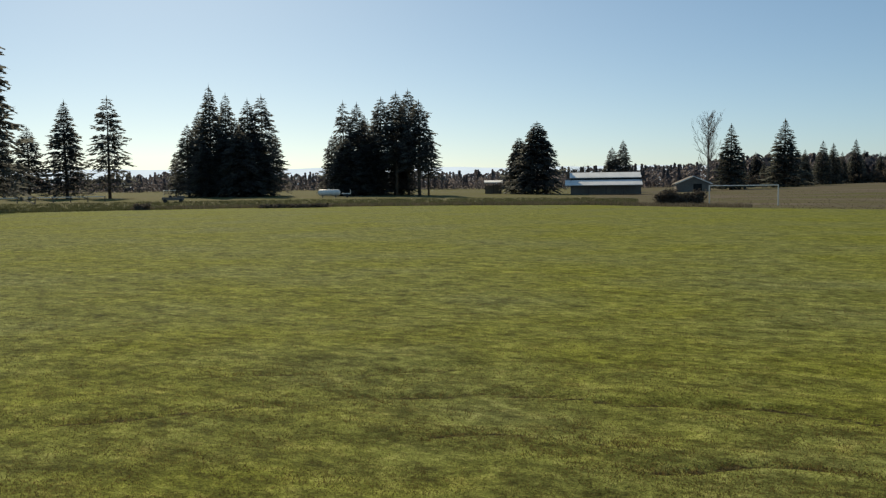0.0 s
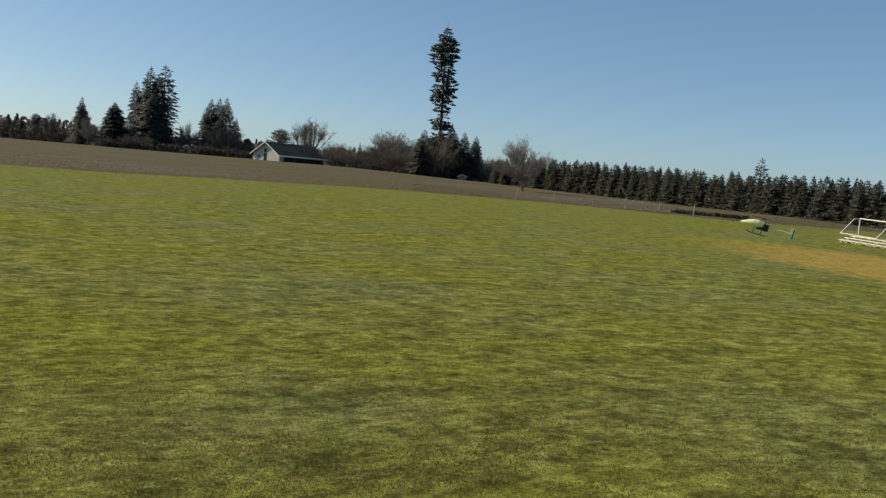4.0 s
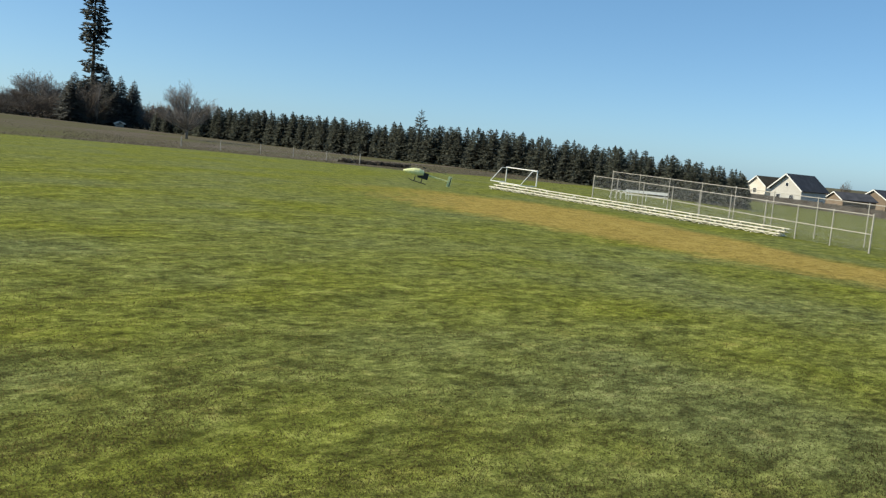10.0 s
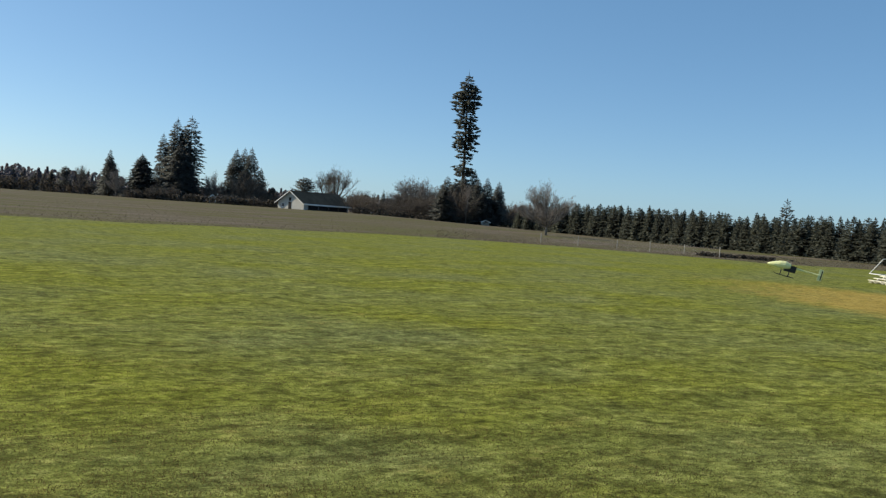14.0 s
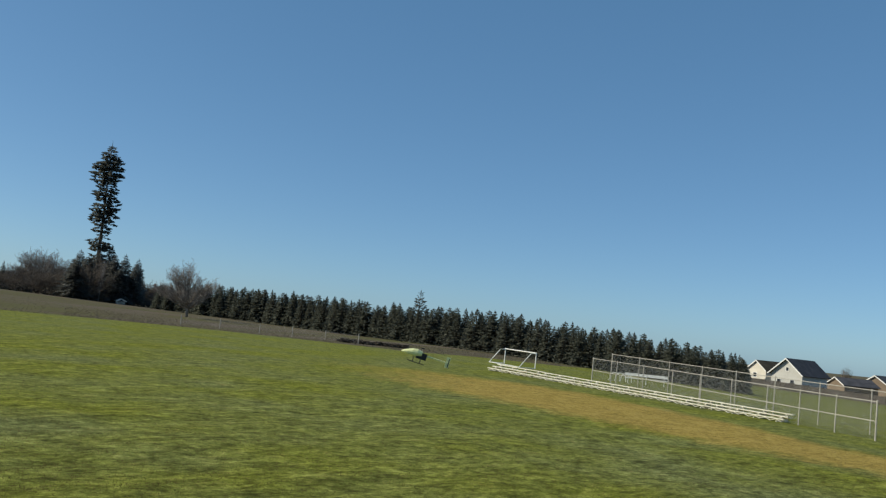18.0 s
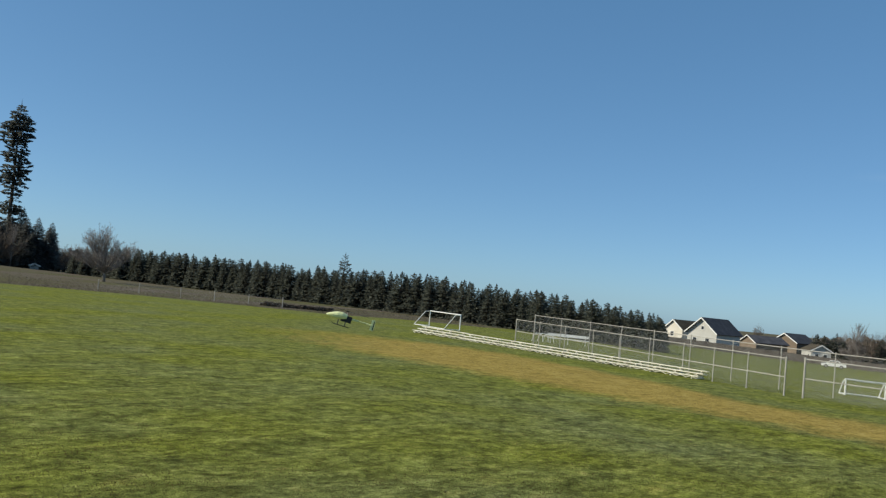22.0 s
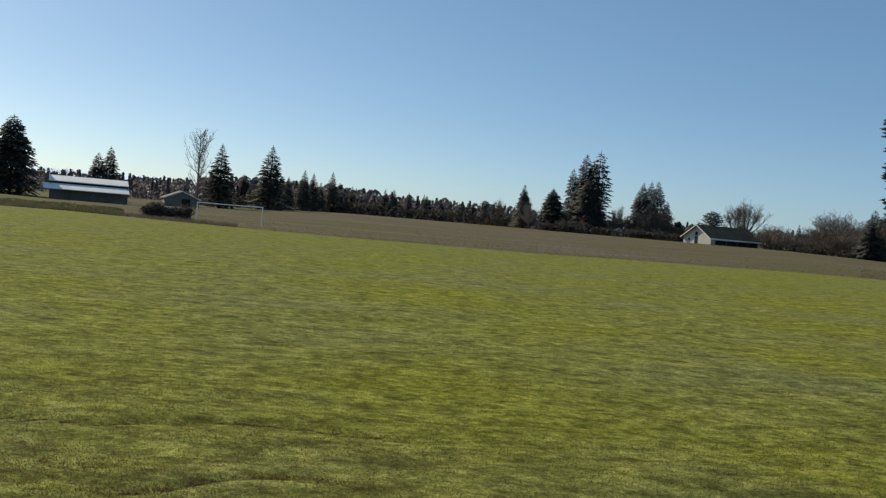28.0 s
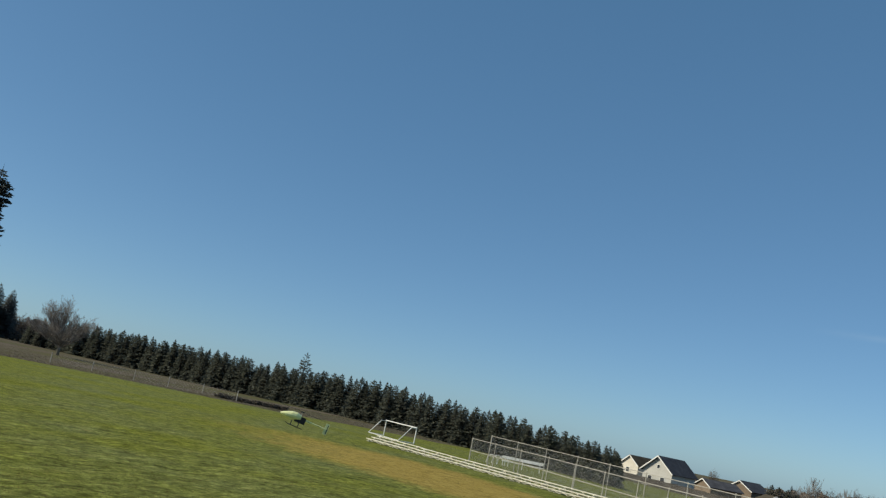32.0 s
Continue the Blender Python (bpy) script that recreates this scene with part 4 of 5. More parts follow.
def fence(pts, height, label, r=0.03, span=3.0, rails=(1.0,), wire=True, cell=0.05, wire_r=0.0018, post_over=0.05, name="chain_link_fence", bottom=0.04):
    """Chain-link fence along ground points: posts, rails and a wire panel between each pair of posts."""
    base, height = Vector(pts[0]), height * SPAN
    f = thing(name, Matrix.Translation(base), label, "fence")
    stations = []
    for p, q in zip(pts, pts[1:]):
        p, q = Vector(p), Vector(q)
        n = max(1, round((q - p).length / span))
        for i in range(n):
            c = p.lerp(q, i / n)
            stations.append(Vector((c.x, c.y, ground_z(c.x, c.y))))
    stations.append(Vector(pts[-1]))
    for i, p in enumerate(stations):
        rr = r * (1.35 if i in (0, len(stations) - 1) else 1.0)
        o = p - base
        po = part("post", Shape().tube([o - Vector((0, 0, 0.1)), o + Vector((0, 0, height + post_over))], [rr, rr], 8), M_GALV, f)
        part("cap", Shape().tube([o + Vector((0, 0, height + post_over)), o + Vector((0, 0, height + post_over + 0.03))], [rr * 1.15, rr * 0.5], 8), M_GALV, po)
    for p, q in zip(stations, stations[1:]):
        a, b = p - base, q - base
        for k in rails:
            part("rail", Shape().rod(a + Vector((0, 0, height * k)), b + Vector((0, 0, height * k)), r * 0.8, 6), M_GALV, f)
        if wire:
            flat = math.hypot(b.x - a.x, b.y - a.y)
            pn = part("wire_panel", chain_link(flat, height - bottom, cell, wire_r, (b.z - a.z) / flat), M_WIRE, f)
            pn.matrix_basis = Matrix.Translation(a + Vector((0, 0, bottom))) @ Matrix.Rotation(math.atan2(b.y - a.y, b.x - a.x), 4, "Z")
    return f


fence([spot(94.1, 68), spot(99.2, 60), spot(105, 51), spot(111.2, 45)], 1.83, "grey galvanised chain-link fence behind the bleachers", rails=(1.0, 0.5))
fence([spot(95.3, 70), spot(101, 62.5), spot(108, 53), spot(114, 49), spot(120, 47), spot(126.6, 46)], 2.35, "taller grey chain-link fence round the ball field", rails=(1.0,), span=3.6)
fence([spot(112.3, 45.2), spot(117.8, 44)], 1.9, "grey chain-link fence section beside an open gate", rails=(1.0, 0.5), r=0.036)
fence([spot(118.6, 43), spot(124.6, 42.5), spot(127.5, 42)], 1.83, "grey chain-link side fence of the ball field", rails=(1.0, 0.45))
fence([spot(67, 108), spot(72, 104), spot(76.3, 101), spot(78.5, 100)], 1.1, "low wire fence with grey posts along the pasture", r=0.035, span=4.5, rails=(), cell=0.2, wire_r=0.004)

# dugout by the backstop: front rails, receding side fence and the tall wing
DA, DB = spot(126.45, 18.9), spot(134.4, 18.2)
BACK_A = [DA, spot(129.0, 21.6), spot(130.3, 23.3), spot(131.4, 24.8), spot(132.1, 25.8), spot(132.9, 27.2), spot(133.6, 28.6), spot(134.3, 30.2), spot(135.2, 32.5)]
fence(BACK_A, 2.42, "tall grey chain-link side fence of the dugout", r=0.032, span=9, rails=(1.0, 0.5), cell=0.042, wire_r=0.003, post_over=0.02)
WING = [DB, spot(135.4, 19.6), spot(136.4, 21.2), spot(137.2, 22.9), spot(137.9, 24.3), spot(138.6, 26.3), spot(139.1, 28.2), spot(139.6, 30.2), spot(140.1, 32.6), spot(140.6, 35.5)]
fence(WING, 2.9, "tall grey chain-link wing of the backstop beside the dugout", r=0.034, span=9, rails=(1.0, 0.48, 0.16), cell=0.042, wire_r=0.0032, post_over=0.02)
kick = thing("concrete_kerb", Matrix.Translation(WING[0]), "low pale concrete kerb under the backstop wing", "kerb")
for p, q in zip(WING, WING[1:]):
    ln = (q - p).length
    part("kerb_length", Shape().box((ln / 2, 0, 0.05), (ln - 0.02, 0.1, 0.1), Matrix.Translation(-WING[0]) @ aim(p, q), chamfer=0.02), M_PARAPET, kick)
dug = thing("dugout_frame", Matrix.Translation(DA), "two galvanised pipes across the front of the open dugout", "railing")
for k, z in ((1, 2.36 * SPAN), (2, 1.24 * SPAN)):
    part("rail", Shape().rod((DA - DB).normalized() * (0.5 if k == 2 else 0.0) + Vector((0, 0, z)), DB - DA + Vector((0, 0, z)), 0.032, 8), M_GALV, dug)


# ---- buildings ----
def gable_house(name, m, w, dp, wall_h, roof_h, wall, roof, label, windows=(), eave=0.4, group="", door=None):
    """House with its gable end on local y=0, w wide, dp deep: four walls, roof slabs, barge boards and windows."""
    h = thing(name, m, label, "house", group)
    t = 0.15
    for side in (0, 1):
        y0 = 0 if side == 0 else dp - t
        s = Shape()
        pent = [(0, 0), (w, 0), (w, wall_h), (w / 2, wall_h + roof_h), (0, wall_h)]
        a = [(x, y0, z) for x, z in pent]
        b = [(x, y0 + t, z) for x, z in pent]
        s.face(*a)
        s.face(*reversed(b))
        for i in range(5):
            j = (i + 1) % 5
            s.face(a[j], a[i], b[i], b[j])
        part("wall", s, wall, h)
    for x in (t / 2, w - t / 2):
        part("wall", Shape().box((x, dp / 2, wall_h / 2), (t, dp - 2 * t, wall_h)), wall, h)
    sl = math.atan2(roof_h, w / 2)
    ln = math.hypot(roof_h, w / 2) + eave
    for sg in (-1, 1):
        q = Matrix.Translation((w / 2, dp / 2, wall_h + roof_h + 0.06)) @ Matrix.Rotation(sg * sl, 4, "Y")
        part("roof", Shape().box((sg * ln / 2, 0, 0), (ln, dp + 2 * eave, 0.14), q), roof, h)
        part("barge_board", Shape().box((sg * ln / 2, -dp / 2 - eave - 0.03, -0.06), (ln, 0.05, 0.22), q), M_WHITE, h)
    for x, z, ww, wh in windows:
        wi = part("window", Shape().box((x, -0.03, z), (ww, 0.05, wh)), M_GLASS, h)
        for bx, bz, bw, bh in ((x - ww / 2, z, 0.09, wh + 0.18), (x + ww / 2, z, 0.09, wh + 0.18), (x, z - wh / 2, ww, 0.09), (x, z + wh / 2, ww, 0.09)):
            part("window_frame", Shape().box((bx, -0.04, bz), (bw, 0.08, bh)), M_WHITE, wi)
    if door:
        x, ww, wh = door
        part("door", Shape().box((x, -0.03, wh / 2), (ww, 0.06, wh)), M_DARK, h)
    return h


def facing(az, d, turn=0.0):
    """Pose whose local x runs to the right as seen from the field, turned by degrees."""
    return Matrix.Translation(spot(az, d)) @ Matrix.Rotation(radians(-60 - (az - 60) * SPAN + turn), 4, "Z") @ Matrix.Scale(SPAN, 4)


gable_house("house", facing(105.15, 196, -33), 7.2, 9.5, 3.5, 3.0, M_WALL_W, M_ROOF, "white two-storey house with a dark shingle roof", [(1.9, 1.6, 1.0, 1.1), (5.0, 1.6, 1.0, 1.1), (3.7, 4.3, 0.7, 0.8)], eave=0.7)
gable_house("house", facing(103.7, 206, -40), 5.2, 9, 3.4, 2.0, M_WALL_C, M_ROOF_BR, "cream house with a brown roof beside the white house", [(2.3, 2.2, 1.0, 1.0)])
gable_house("house", facing(110.3, 222, -30), 6.4, 9, 3.6, 2.0, M_WALL_B, M_ROOF, "brown house with a dark gabled roof", [(3, 2.6, 1.2, 1.1)])
gable_house("house", facing(108.4, 214, -60), 7.0, 8, 2.6, 1.5, M_WALL_B, M_ROOF, "low brown house with a dark roof")
gable_house("house", facing(112.6, 205, 15), 4.2, 8, 2.6, 1.2, M_WALL_W, M_ROOF_BR, "small white house with a brown roof", [(1.2, 1.4, 0.8, 0.9), (3.0, 1.4, 0.8, 0.9)])

# farmhouse in the middle distance: white gable front and a long low open side
fh = facing(49.4, 230, -44)
FW, FD, FH = 9.2, 18.0, 1.75
farm = gable_house("farmhouse", fh, FW, FD, FH, 3.0, M_WALL_W, M_ROOF_BR, "white farmhouse with a long mossy brown roof and open side", [(2.0, 1.0, 0.9, 0.9)], eave=0.7, door=(4.3, 1.0, 1.9))
part("loft_door", Shape().box((4.3, -0.04, 2.55), (0.8, 0.06, 0.9)), M_DARK, farm)
# dark panel laid on the closed wall for the shade under the roof
part("open_side_shade", Shape().box((FW + 0.03, FD / 2 + 0.6, 0.72), (0.08, FD - 2.2, 1.36)), M_DARK, farm)
for y in (1.2, 5.2, 9.2, 13.2, 16.6):
    part("post", Shape().box((FW + 0.5, y, 0.75), (0.16, 0.16, 1.5)), M_WOODF, farm)
part("fascia", Shape().box((FW + 0.66, FD / 2, 1.42), (0.08, FD + 1.4, 0.38)), M_WHITE, farm)
gable_house("small_shed", facing(45.0, 246, 0), 1.8, 2.4, 1.7, 0.7, M_WALL_W, M_ROOF_BR, "small white shed under the bare trees")
gable_house("small_shed", facing(63.0, 222, 10), 1.9, 2.2, 0.9, 0.4, M_WALL_W, M_ROOF_W, "small white shed at the edge of the thicket")

# long pale barn on the left, with a lower lean-to roof
barn = thing("barn", facing(8.65, 186, 0), "long low barn with two pale metal roof bands and grey walls", "barn")
part("wall", Shape().box((7.5, 2.4, 1.1), (15.0, 0.15, 2.2)), M_WALL_G, barn)
part("wall", Shape().box((7.5, 9.0, 1.7), (15.0, 0.15, 3.4)), M_WALL_G, barn)
for x in (0.08, 14.92):
    part("wall", Shape().box((x, 5.7, 1.6), (0.15, 6.4, 3.2)), M_WALL_G, barn)
part("upper_roof", Shape().box((7.5, 0, 0), (15.4, 3.9, 0.14), Matrix.Translation((0, 5.2, 4.2)) @ Matrix.Rotation(radians(17), 4, "X")), M_ROOF_W, barn)
part("upper_roof", Shape().box((7.5, 0, 0), (15.4, 3.0, 0.14), Matrix.Translation((0, 8.4, 4.2)) @ Matrix.Rotation(radians(-17), 4, "X")), M_ROOF_W, barn)
part("lower_roof", Shape().box((7.0, 0, 0), (16.4, 3.2, 0.14), Matrix.Translation((0, 1.6, 2.55)) @ Matrix.Rotation(radians(20), 4, "X")), M_ROOF_W, barn)
part("clerestory", Shape().box((7.5, 3.35, 3.3), (15.0, 0.1, 0.5)), M_DARK, barn)
for x in (0.2, 3.8, 7.5, 11.2, 14.8):
    part("post", Shape().box((x, 0.3, 1.0), (0.16, 0.16, 2.0)), M_WOODF, barn)
gable_house("grey_shed", facing(15.45, 202, 6), 7.6, 6, 2.0, 1.6, M_WALL_G, M_WALL_G, "weathered grey shed with a dark doorway", door=(4.7, 1.9, 1.9))

# school at the end of the fall, tan walls, flat roofs and roof units
school = thing("school_building", facing(123.2, 140, -12), "long tan brick school building with flat pale roofs", "school")
part("wall", Shape().box((5.0, 5, 1.6), (10.0, 9.7, 3.2)), M_WALL_T, school)
part("roof", Shape().box((5.0, 5, 3.3), (10.3, 10.2, 0.2)), M_PARAPET, school)
part("wall", Shape().box((23.0, 7, 2.6), (26.0, 13.7, 5.2)), M_WALL_T, school)
part("roof", Shape().box((23.0, 7, 5.3), (26.3, 14.1, 0.25)), M_PARAPET, school)
part("roof", Shape().box((27.0, 8, 5.8), (14, 9, 0.6)), M_PARAPET, school)
part("roof_unit", Shape().box((12.0, 4, 6.2), (2.2, 2.0, 1.3), chamfer=0.1), M_WHITE, school)
part("vent_pipe", Shape().rod((12.1, 4, 6.8), (12.1, 4, 8.1), 0.09), M_GALV, school)
part("vent_pipe", Shape().rod((14.9, 4, 5.5), (14.9, 4, 7.7), 0.12), M_WALL_T, school)
for x in (7.0, 19.0, 28.0):
    part("door" if x == 7.0 else "window", Shape().box((x, -0.03 if x < 10 else 0.1, 1.2 if x == 7.0 else 2.2), (1.8, 0.1, 2.2 if x == 7.0 else 1.3)), M_GLASS, school)


# ---- turf ----
def turf():
    """Mown blades over the field in clumps, ever coarser tufts with distance."""
    rng = np.random.default_rng(4)
    n = 760000
    az = np.radians(rng.uniform(-30, 142, n))
    d = 1 / rng.uniform(1 / 74, 1 / 4.7, n)
    x, y = d * np.sin(az), d * np.cos(az)
    written = 60 + (np.degrees(az) - 60) / SPAN
    fall = np.clip((written - 82) / 40, 0, 1)
    fall = fall * fall * (3 - 2 * fall)
    z = lumps(x, y, d) - SPAN * fall * np.interp(d, [0, 17, 40, 80], [0, 0, 0.6, 1.5]) - 0.004
    keep, tall = np.ones(n, bool), np.ones(n)
    for i in np.flatnonzero((d < 17) & (az > 1.85)):
        e = inside_dist(x[i], y[i], INFIELD_XY)
        keep[i] = e < 0.02 + 0.16 * noise.noise((x[i] * 1.7, y[i] * 1.7, 5))
        tall[i] = 1 + 0.7 * max(0.0, 1 - abs(e + 0.15) / 0.35)
    u, v = swell(x, y)
    clump = 0.25 * wavy(u * 0.3, v, 1.5, 5) + 0.35 * wavy(u * 0.4, v, 3.4, 6) + 0.4 * wavy(u * 0.7, v, 7.5, 7)
    tall *= np.clip(0.95 + 0.6 * clump, 0.5, 1.6)
    x, y, z, d, tall = x[keep], y[keep], z[keep], d[keep], tall[keep]
    n = len(x)
    a, b = rng.uniform(0, 6.283, n), rng.uniform(0, 6.283, n)
    h = rng.uniform(0.01, 0.024, n) * tall
    w = rng.uniform(0.6, 1.2, n) * (0.0016 + 0.00034 * d)
    lean = rng.uniform(0.3, 1.3, n) * h
    v = np.empty((n, 3, 3), np.float32)
    v[:, 0] = np.stack([x - np.cos(a) * w, y - np.sin(a) * w, z], 1)
    v[:, 1] = np.stack([x + np.cos(a) * w, y + np.sin(a) * w, z], 1)
    v[:, 2] = np.stack([x + np.cos(b) * lean, y + np.sin(b) * lean, z + h], 1)
    me = bpy.data.meshes.new("turf")
    me.vertices.add(3 * n)
    me.vertices.foreach_set("co", v.ravel())
    me.loops.add(3 * n)
    me.loops.foreach_set("vertex_index", np.arange(3 * n, dtype=np.int32))
    me.polygons.add(n)
    me.polygons.foreach_set("loop_start", np.arange(0, 3 * n, 3, dtype=np.int32))
    me.materials.append(M_TURF)
    me.update(calc_edges=True)
    tagged(new("turf", me), "short mown grass blades of the playing field", "grass", kind="stuff")


turf()


def blades(name, pts, height, width, n, material, label, seed, category="weeds"):
    """Stiff tufts of n blades at each point."""
    rng = np.random.default_rng(seed)
    P = np.repeat(np.array(pts), n, axis=0)
    k = len(P)
    a, b = rng.uniform(0, 6.283, k), rng.uniform(0, 6.283, k)
    P = P + np.stack([rng.normal(0, height * 0.4, k), rng.normal(0, height * 0.4, k), np.zeros(k)], 1)
    h = rng.uniform(0.45, 1.15, k) * height
    w = rng.uniform(0.5, 1.2, k) * width
    ln = rng.uniform(0.05, 0.5, k) * h
    v = np.empty((k, 3, 3), np.float32)
    side = np.stack([np.cos(a) * w, np.sin(a) * w, np.zeros(k)], 1)
    v[:, 0], v[:, 1] = P - side, P + side
    v[:, 2] = P + np.stack([np.cos(b) * ln, np.sin(b) * ln, h], 1)
    me = bpy.data.meshes.new(name)
    me.from_pydata(v.reshape(-1, 3).tolist(), [], np.arange(3 * k).reshape(-1, 3).tolist())
    me.materials.append(material)
    tagged(new(name, me), label, category, kind="stuff")


def band(seed, az0, az1, near, far, n, power=1.0):
    rng = random.Random(seed)
    out = []
    for i in range(n):
        az = rng.uniform(az0, az1)
        d = mow_edge(az) + near + (far - near) * rng.random() ** power
        out.append(tuple(spot(az, d, -0.03)))
    return out


blades("rough_grass", band(1, -29, 13, 0.5, 45, 9000, 1.6), 0.3, 0.03, 8, M_WEED_G, "rough green and tan grass along the field's far edge", 2)
blades("dry_weeds", band(3, -20, 20, 0, 7, 2200), 0.4, 0.035, 8, M_WEED, "dark dry weeds at the mown edge", 4)
blades("dry_weeds", band(5, 12, 66, 0, 90, 8000, 1.4), 0.11, 0.03, 5, M_WEED, "dry brown weeds covering the pasture", 6)
blades("dry_weeds", band(7, 60, 92, 0, 40, 5000, 1.3), 0.14, 0.025, 6, M_WEED, "dry brown weeds before the young firs", 8)


# ---- brambles ----
def bramble(az0, az1, d, h, n, label, seed, name="bramble_hedge", leaf=0.12, deep=1.2):
    """Dense low bush of arching stems and small leaves."""
    rng = random.Random(seed)
    mid = spot((az0 + az1) / 2, d)
    th = thing(name, Matrix.Translation(mid), label, "bush")
    leaves, stems = Shape(), Shape()
    for i in range(n):
        az = rng.uniform(az0, az1)
        p = spot(az, d + rng.uniform(-deep, deep) * 0.6) - mid
        top = h * SPAN * rng.uniform(0.5, 1.1) * (0.75 + 0.35 * noise.noise((az * 2.3, d, seed)))
        out = Vector((rng.uniform(-1, 1), rng.uniform(-1, 1), 0)) * h * 0.5
        pts = [p, p + out * 0.3 + Vector((0, 0, top * 0.7)), p + out * 0.7 + Vector((0, 0, top)), p + out + Vector((0, 0, top * 0.7))]
        stems.tube(pts, [0.012, 0.01, 0.008, 0.004], 3, caps=False)
        for k in range(14):
            q = pts[1].lerp(pts[2], rng.random()) if k < 6 else p.lerp(pts[2], rng.random()) + Vector((rng.uniform(-0.2, 0.2), rng.uniform(-0.2, 0.2), 0))
            a = Vector((rng.uniform(-1, 1), rng.uniform(-1, 1), rng.uniform(-0.6, 0.6))).normalized() * leaf
            b = a.cross(Vector((rng.uniform(-1, 1), rng.uniform(-1, 1), 1))).normalized() * leaf * 0.6
            leaves.face(q - a, q - b, q + a, q + b)
    part("stem_tangle", stems, M_TWIG_B, th)
    part("foliage", leaves, M_BRAMBLE, th)


bramble(14.3, 17.1, 98.5, 1.75, 420, "dark brown bramble thicket beside the soccer goal", 3)
bramble(77.2, 81.8, 101, 0.55, 380, "low dark heap of brambles along the wire fence", 4)
bramble(-19.75, -18.95, 104, 0.9, 120, "single dark round shrub on the grass", 5, "round_shrub")
bramble(-12, -7.5, 103, 0.55, 240, "low dark brambles on the field's edge", 6)
bramble(40, 49.5, 236, 2.4, 420, "dark shrubs below the farm's trees", 9, leaf=0.3, deep=3)
bramble(54.3, 66, 226, 2.0, 420, "dark brush below the bare thicket", 10, leaf=0.3, deep=3)
bramble(18, 38.3, 288, 5.0, 520, "dark undergrowth at the foot of the woods", 11, leaf=0.5, deep=4)


# ---- things along the far side ----
tank = thing("storage_tank", facing(-8.15, 168), "white horizontal storage tank on saddles at the field's far side", "tank")
part("shell", Shape().tube([(0, 0, 0.95), (0.12, 0, 0.95), (0.4, 0, 0.95), (3.9, 0, 0.95), (4.2, 0, 0.95), (4.32, 0, 0.95)], [0.15, 0.45, 0.6, 0.6, 0.45, 0.15], 16), M_WHITE, tank, soft=True)
for x in (0.9, 3.4):
    part("saddle", Shape().box((x, 0, 0.25), (0.25, 1.0, 0.5), chamfer=0.04), M_WALL_G, tank)
part("valve_dome", Shape().tube([(2.1, 0, 1.5), (2.1, 0, 1.72)], [0.22, 0.18], 10), M_WHITE, tank)

trailer = thing("flat_trailer", facing(-6.6, 168), "small pale trailer with dark wheels beside the tank", "trailer")
part("bed", Shape().box((0.9, 0, 0.75), (1.8, 1.3, 0.16), chamfer=0.03), M_WHITE, trailer)
part("headboard", Shape().box((1.72, 0, 1.15), (0.1, 1.3, 0.7)), M_WHITE, trailer)
part("drawbar", Shape().rod((0, 0, 0.7), (-0.7, 0, 0.5), 0.05), M_GALV, trailer)
for y in (-0.6, 0.6):
    part("wheel", Shape().tube([(1.1, y - 0.1, 0.36), (1.1, y + 0.1, 0.36)], [0.36, 0.36], 14), M_BLACK, trailer)

cart = thing("utility_cart", facing(-18.1, 142), "small roofed utility cart parked on the rough grass", "cart")
part("canopy", Shape().box((1.2, 0, 1.95), (2.0, 1.3, 0.09), chamfer=0.05), M_WHITE, cart)
for x in (0.3, 2.0):
    for y in (-0.55, 0.55):
        part("canopy_post", Shape().rod((x, y, 0.8), (x + 0.05, y, 1.92), 0.025), M_GALV, cart)
part("body", Shape().box((1.7, 0, 0.62), (3.4, 1.25, 0.5), chamfer=0.12), M_WALL_G, cart)
part("seat", Shape().box((1.3, 0, 1.0), (0.5, 1.1, 0.35), chamfer=0.06), M_BLACK, cart)
part("cargo_bed", Shape().box((2.9, 0, 0.95), (1.1, 1.25, 0.3)), M_WALL_G, cart)
for x in (0.5, 2.9):
    for y in (-0.6, 0.6):
        part("wheel", Shape().tube([(x, y - 0.1, 0.3), (x, y + 0.1, 0.3)], [0.3, 0.3], 14), M_BLACK, cart)

shelter = thing("field_shelter", facing(2.95, 205), "small open shelter with a pale flat roof", "shelter")
part("roof", Shape().box((2.1, 1.2, 2.4), (4.4, 3.0, 0.2), Matrix.Translation((0, 0, 0.35)) @ Matrix.Rotation(0.16, 4, "X")), M_ROOF_W, shelter)
for x in (0.2, 2.1, 4.0):
    for y in (0.0, 2.4):
        part("post", Shape().box((x, y, 1.15), (0.14, 0.14, 2.3)), M_WOODF, shelter)
part("back_wall", Shape().box((2.1, 2.45, 1.0), (4.0, 0.08, 2.0)), M_WALL_G, shelter)

rail = thing("rail_fence", spot(-29, 152), "low weathered white rail fence below the firs", "fence")
prev = None
for i in range(9):
    a = -29.5 + i * 1.0
    p = spot(a, 152 + i * 0.8) - spot(-29, 152)
    part("post", Shape().box((p.x, p.y, p.z + 0.45), (0.12, 0.12, 0.95)), M_WOODF, rail)
    if prev is not None:
        part("rail", Shape().rod(prev + Vector((0, 0, 0.8)), p + Vector((0, 0, 0.8)), 0.07, 6), M_WHITE, rail)
    prev = p

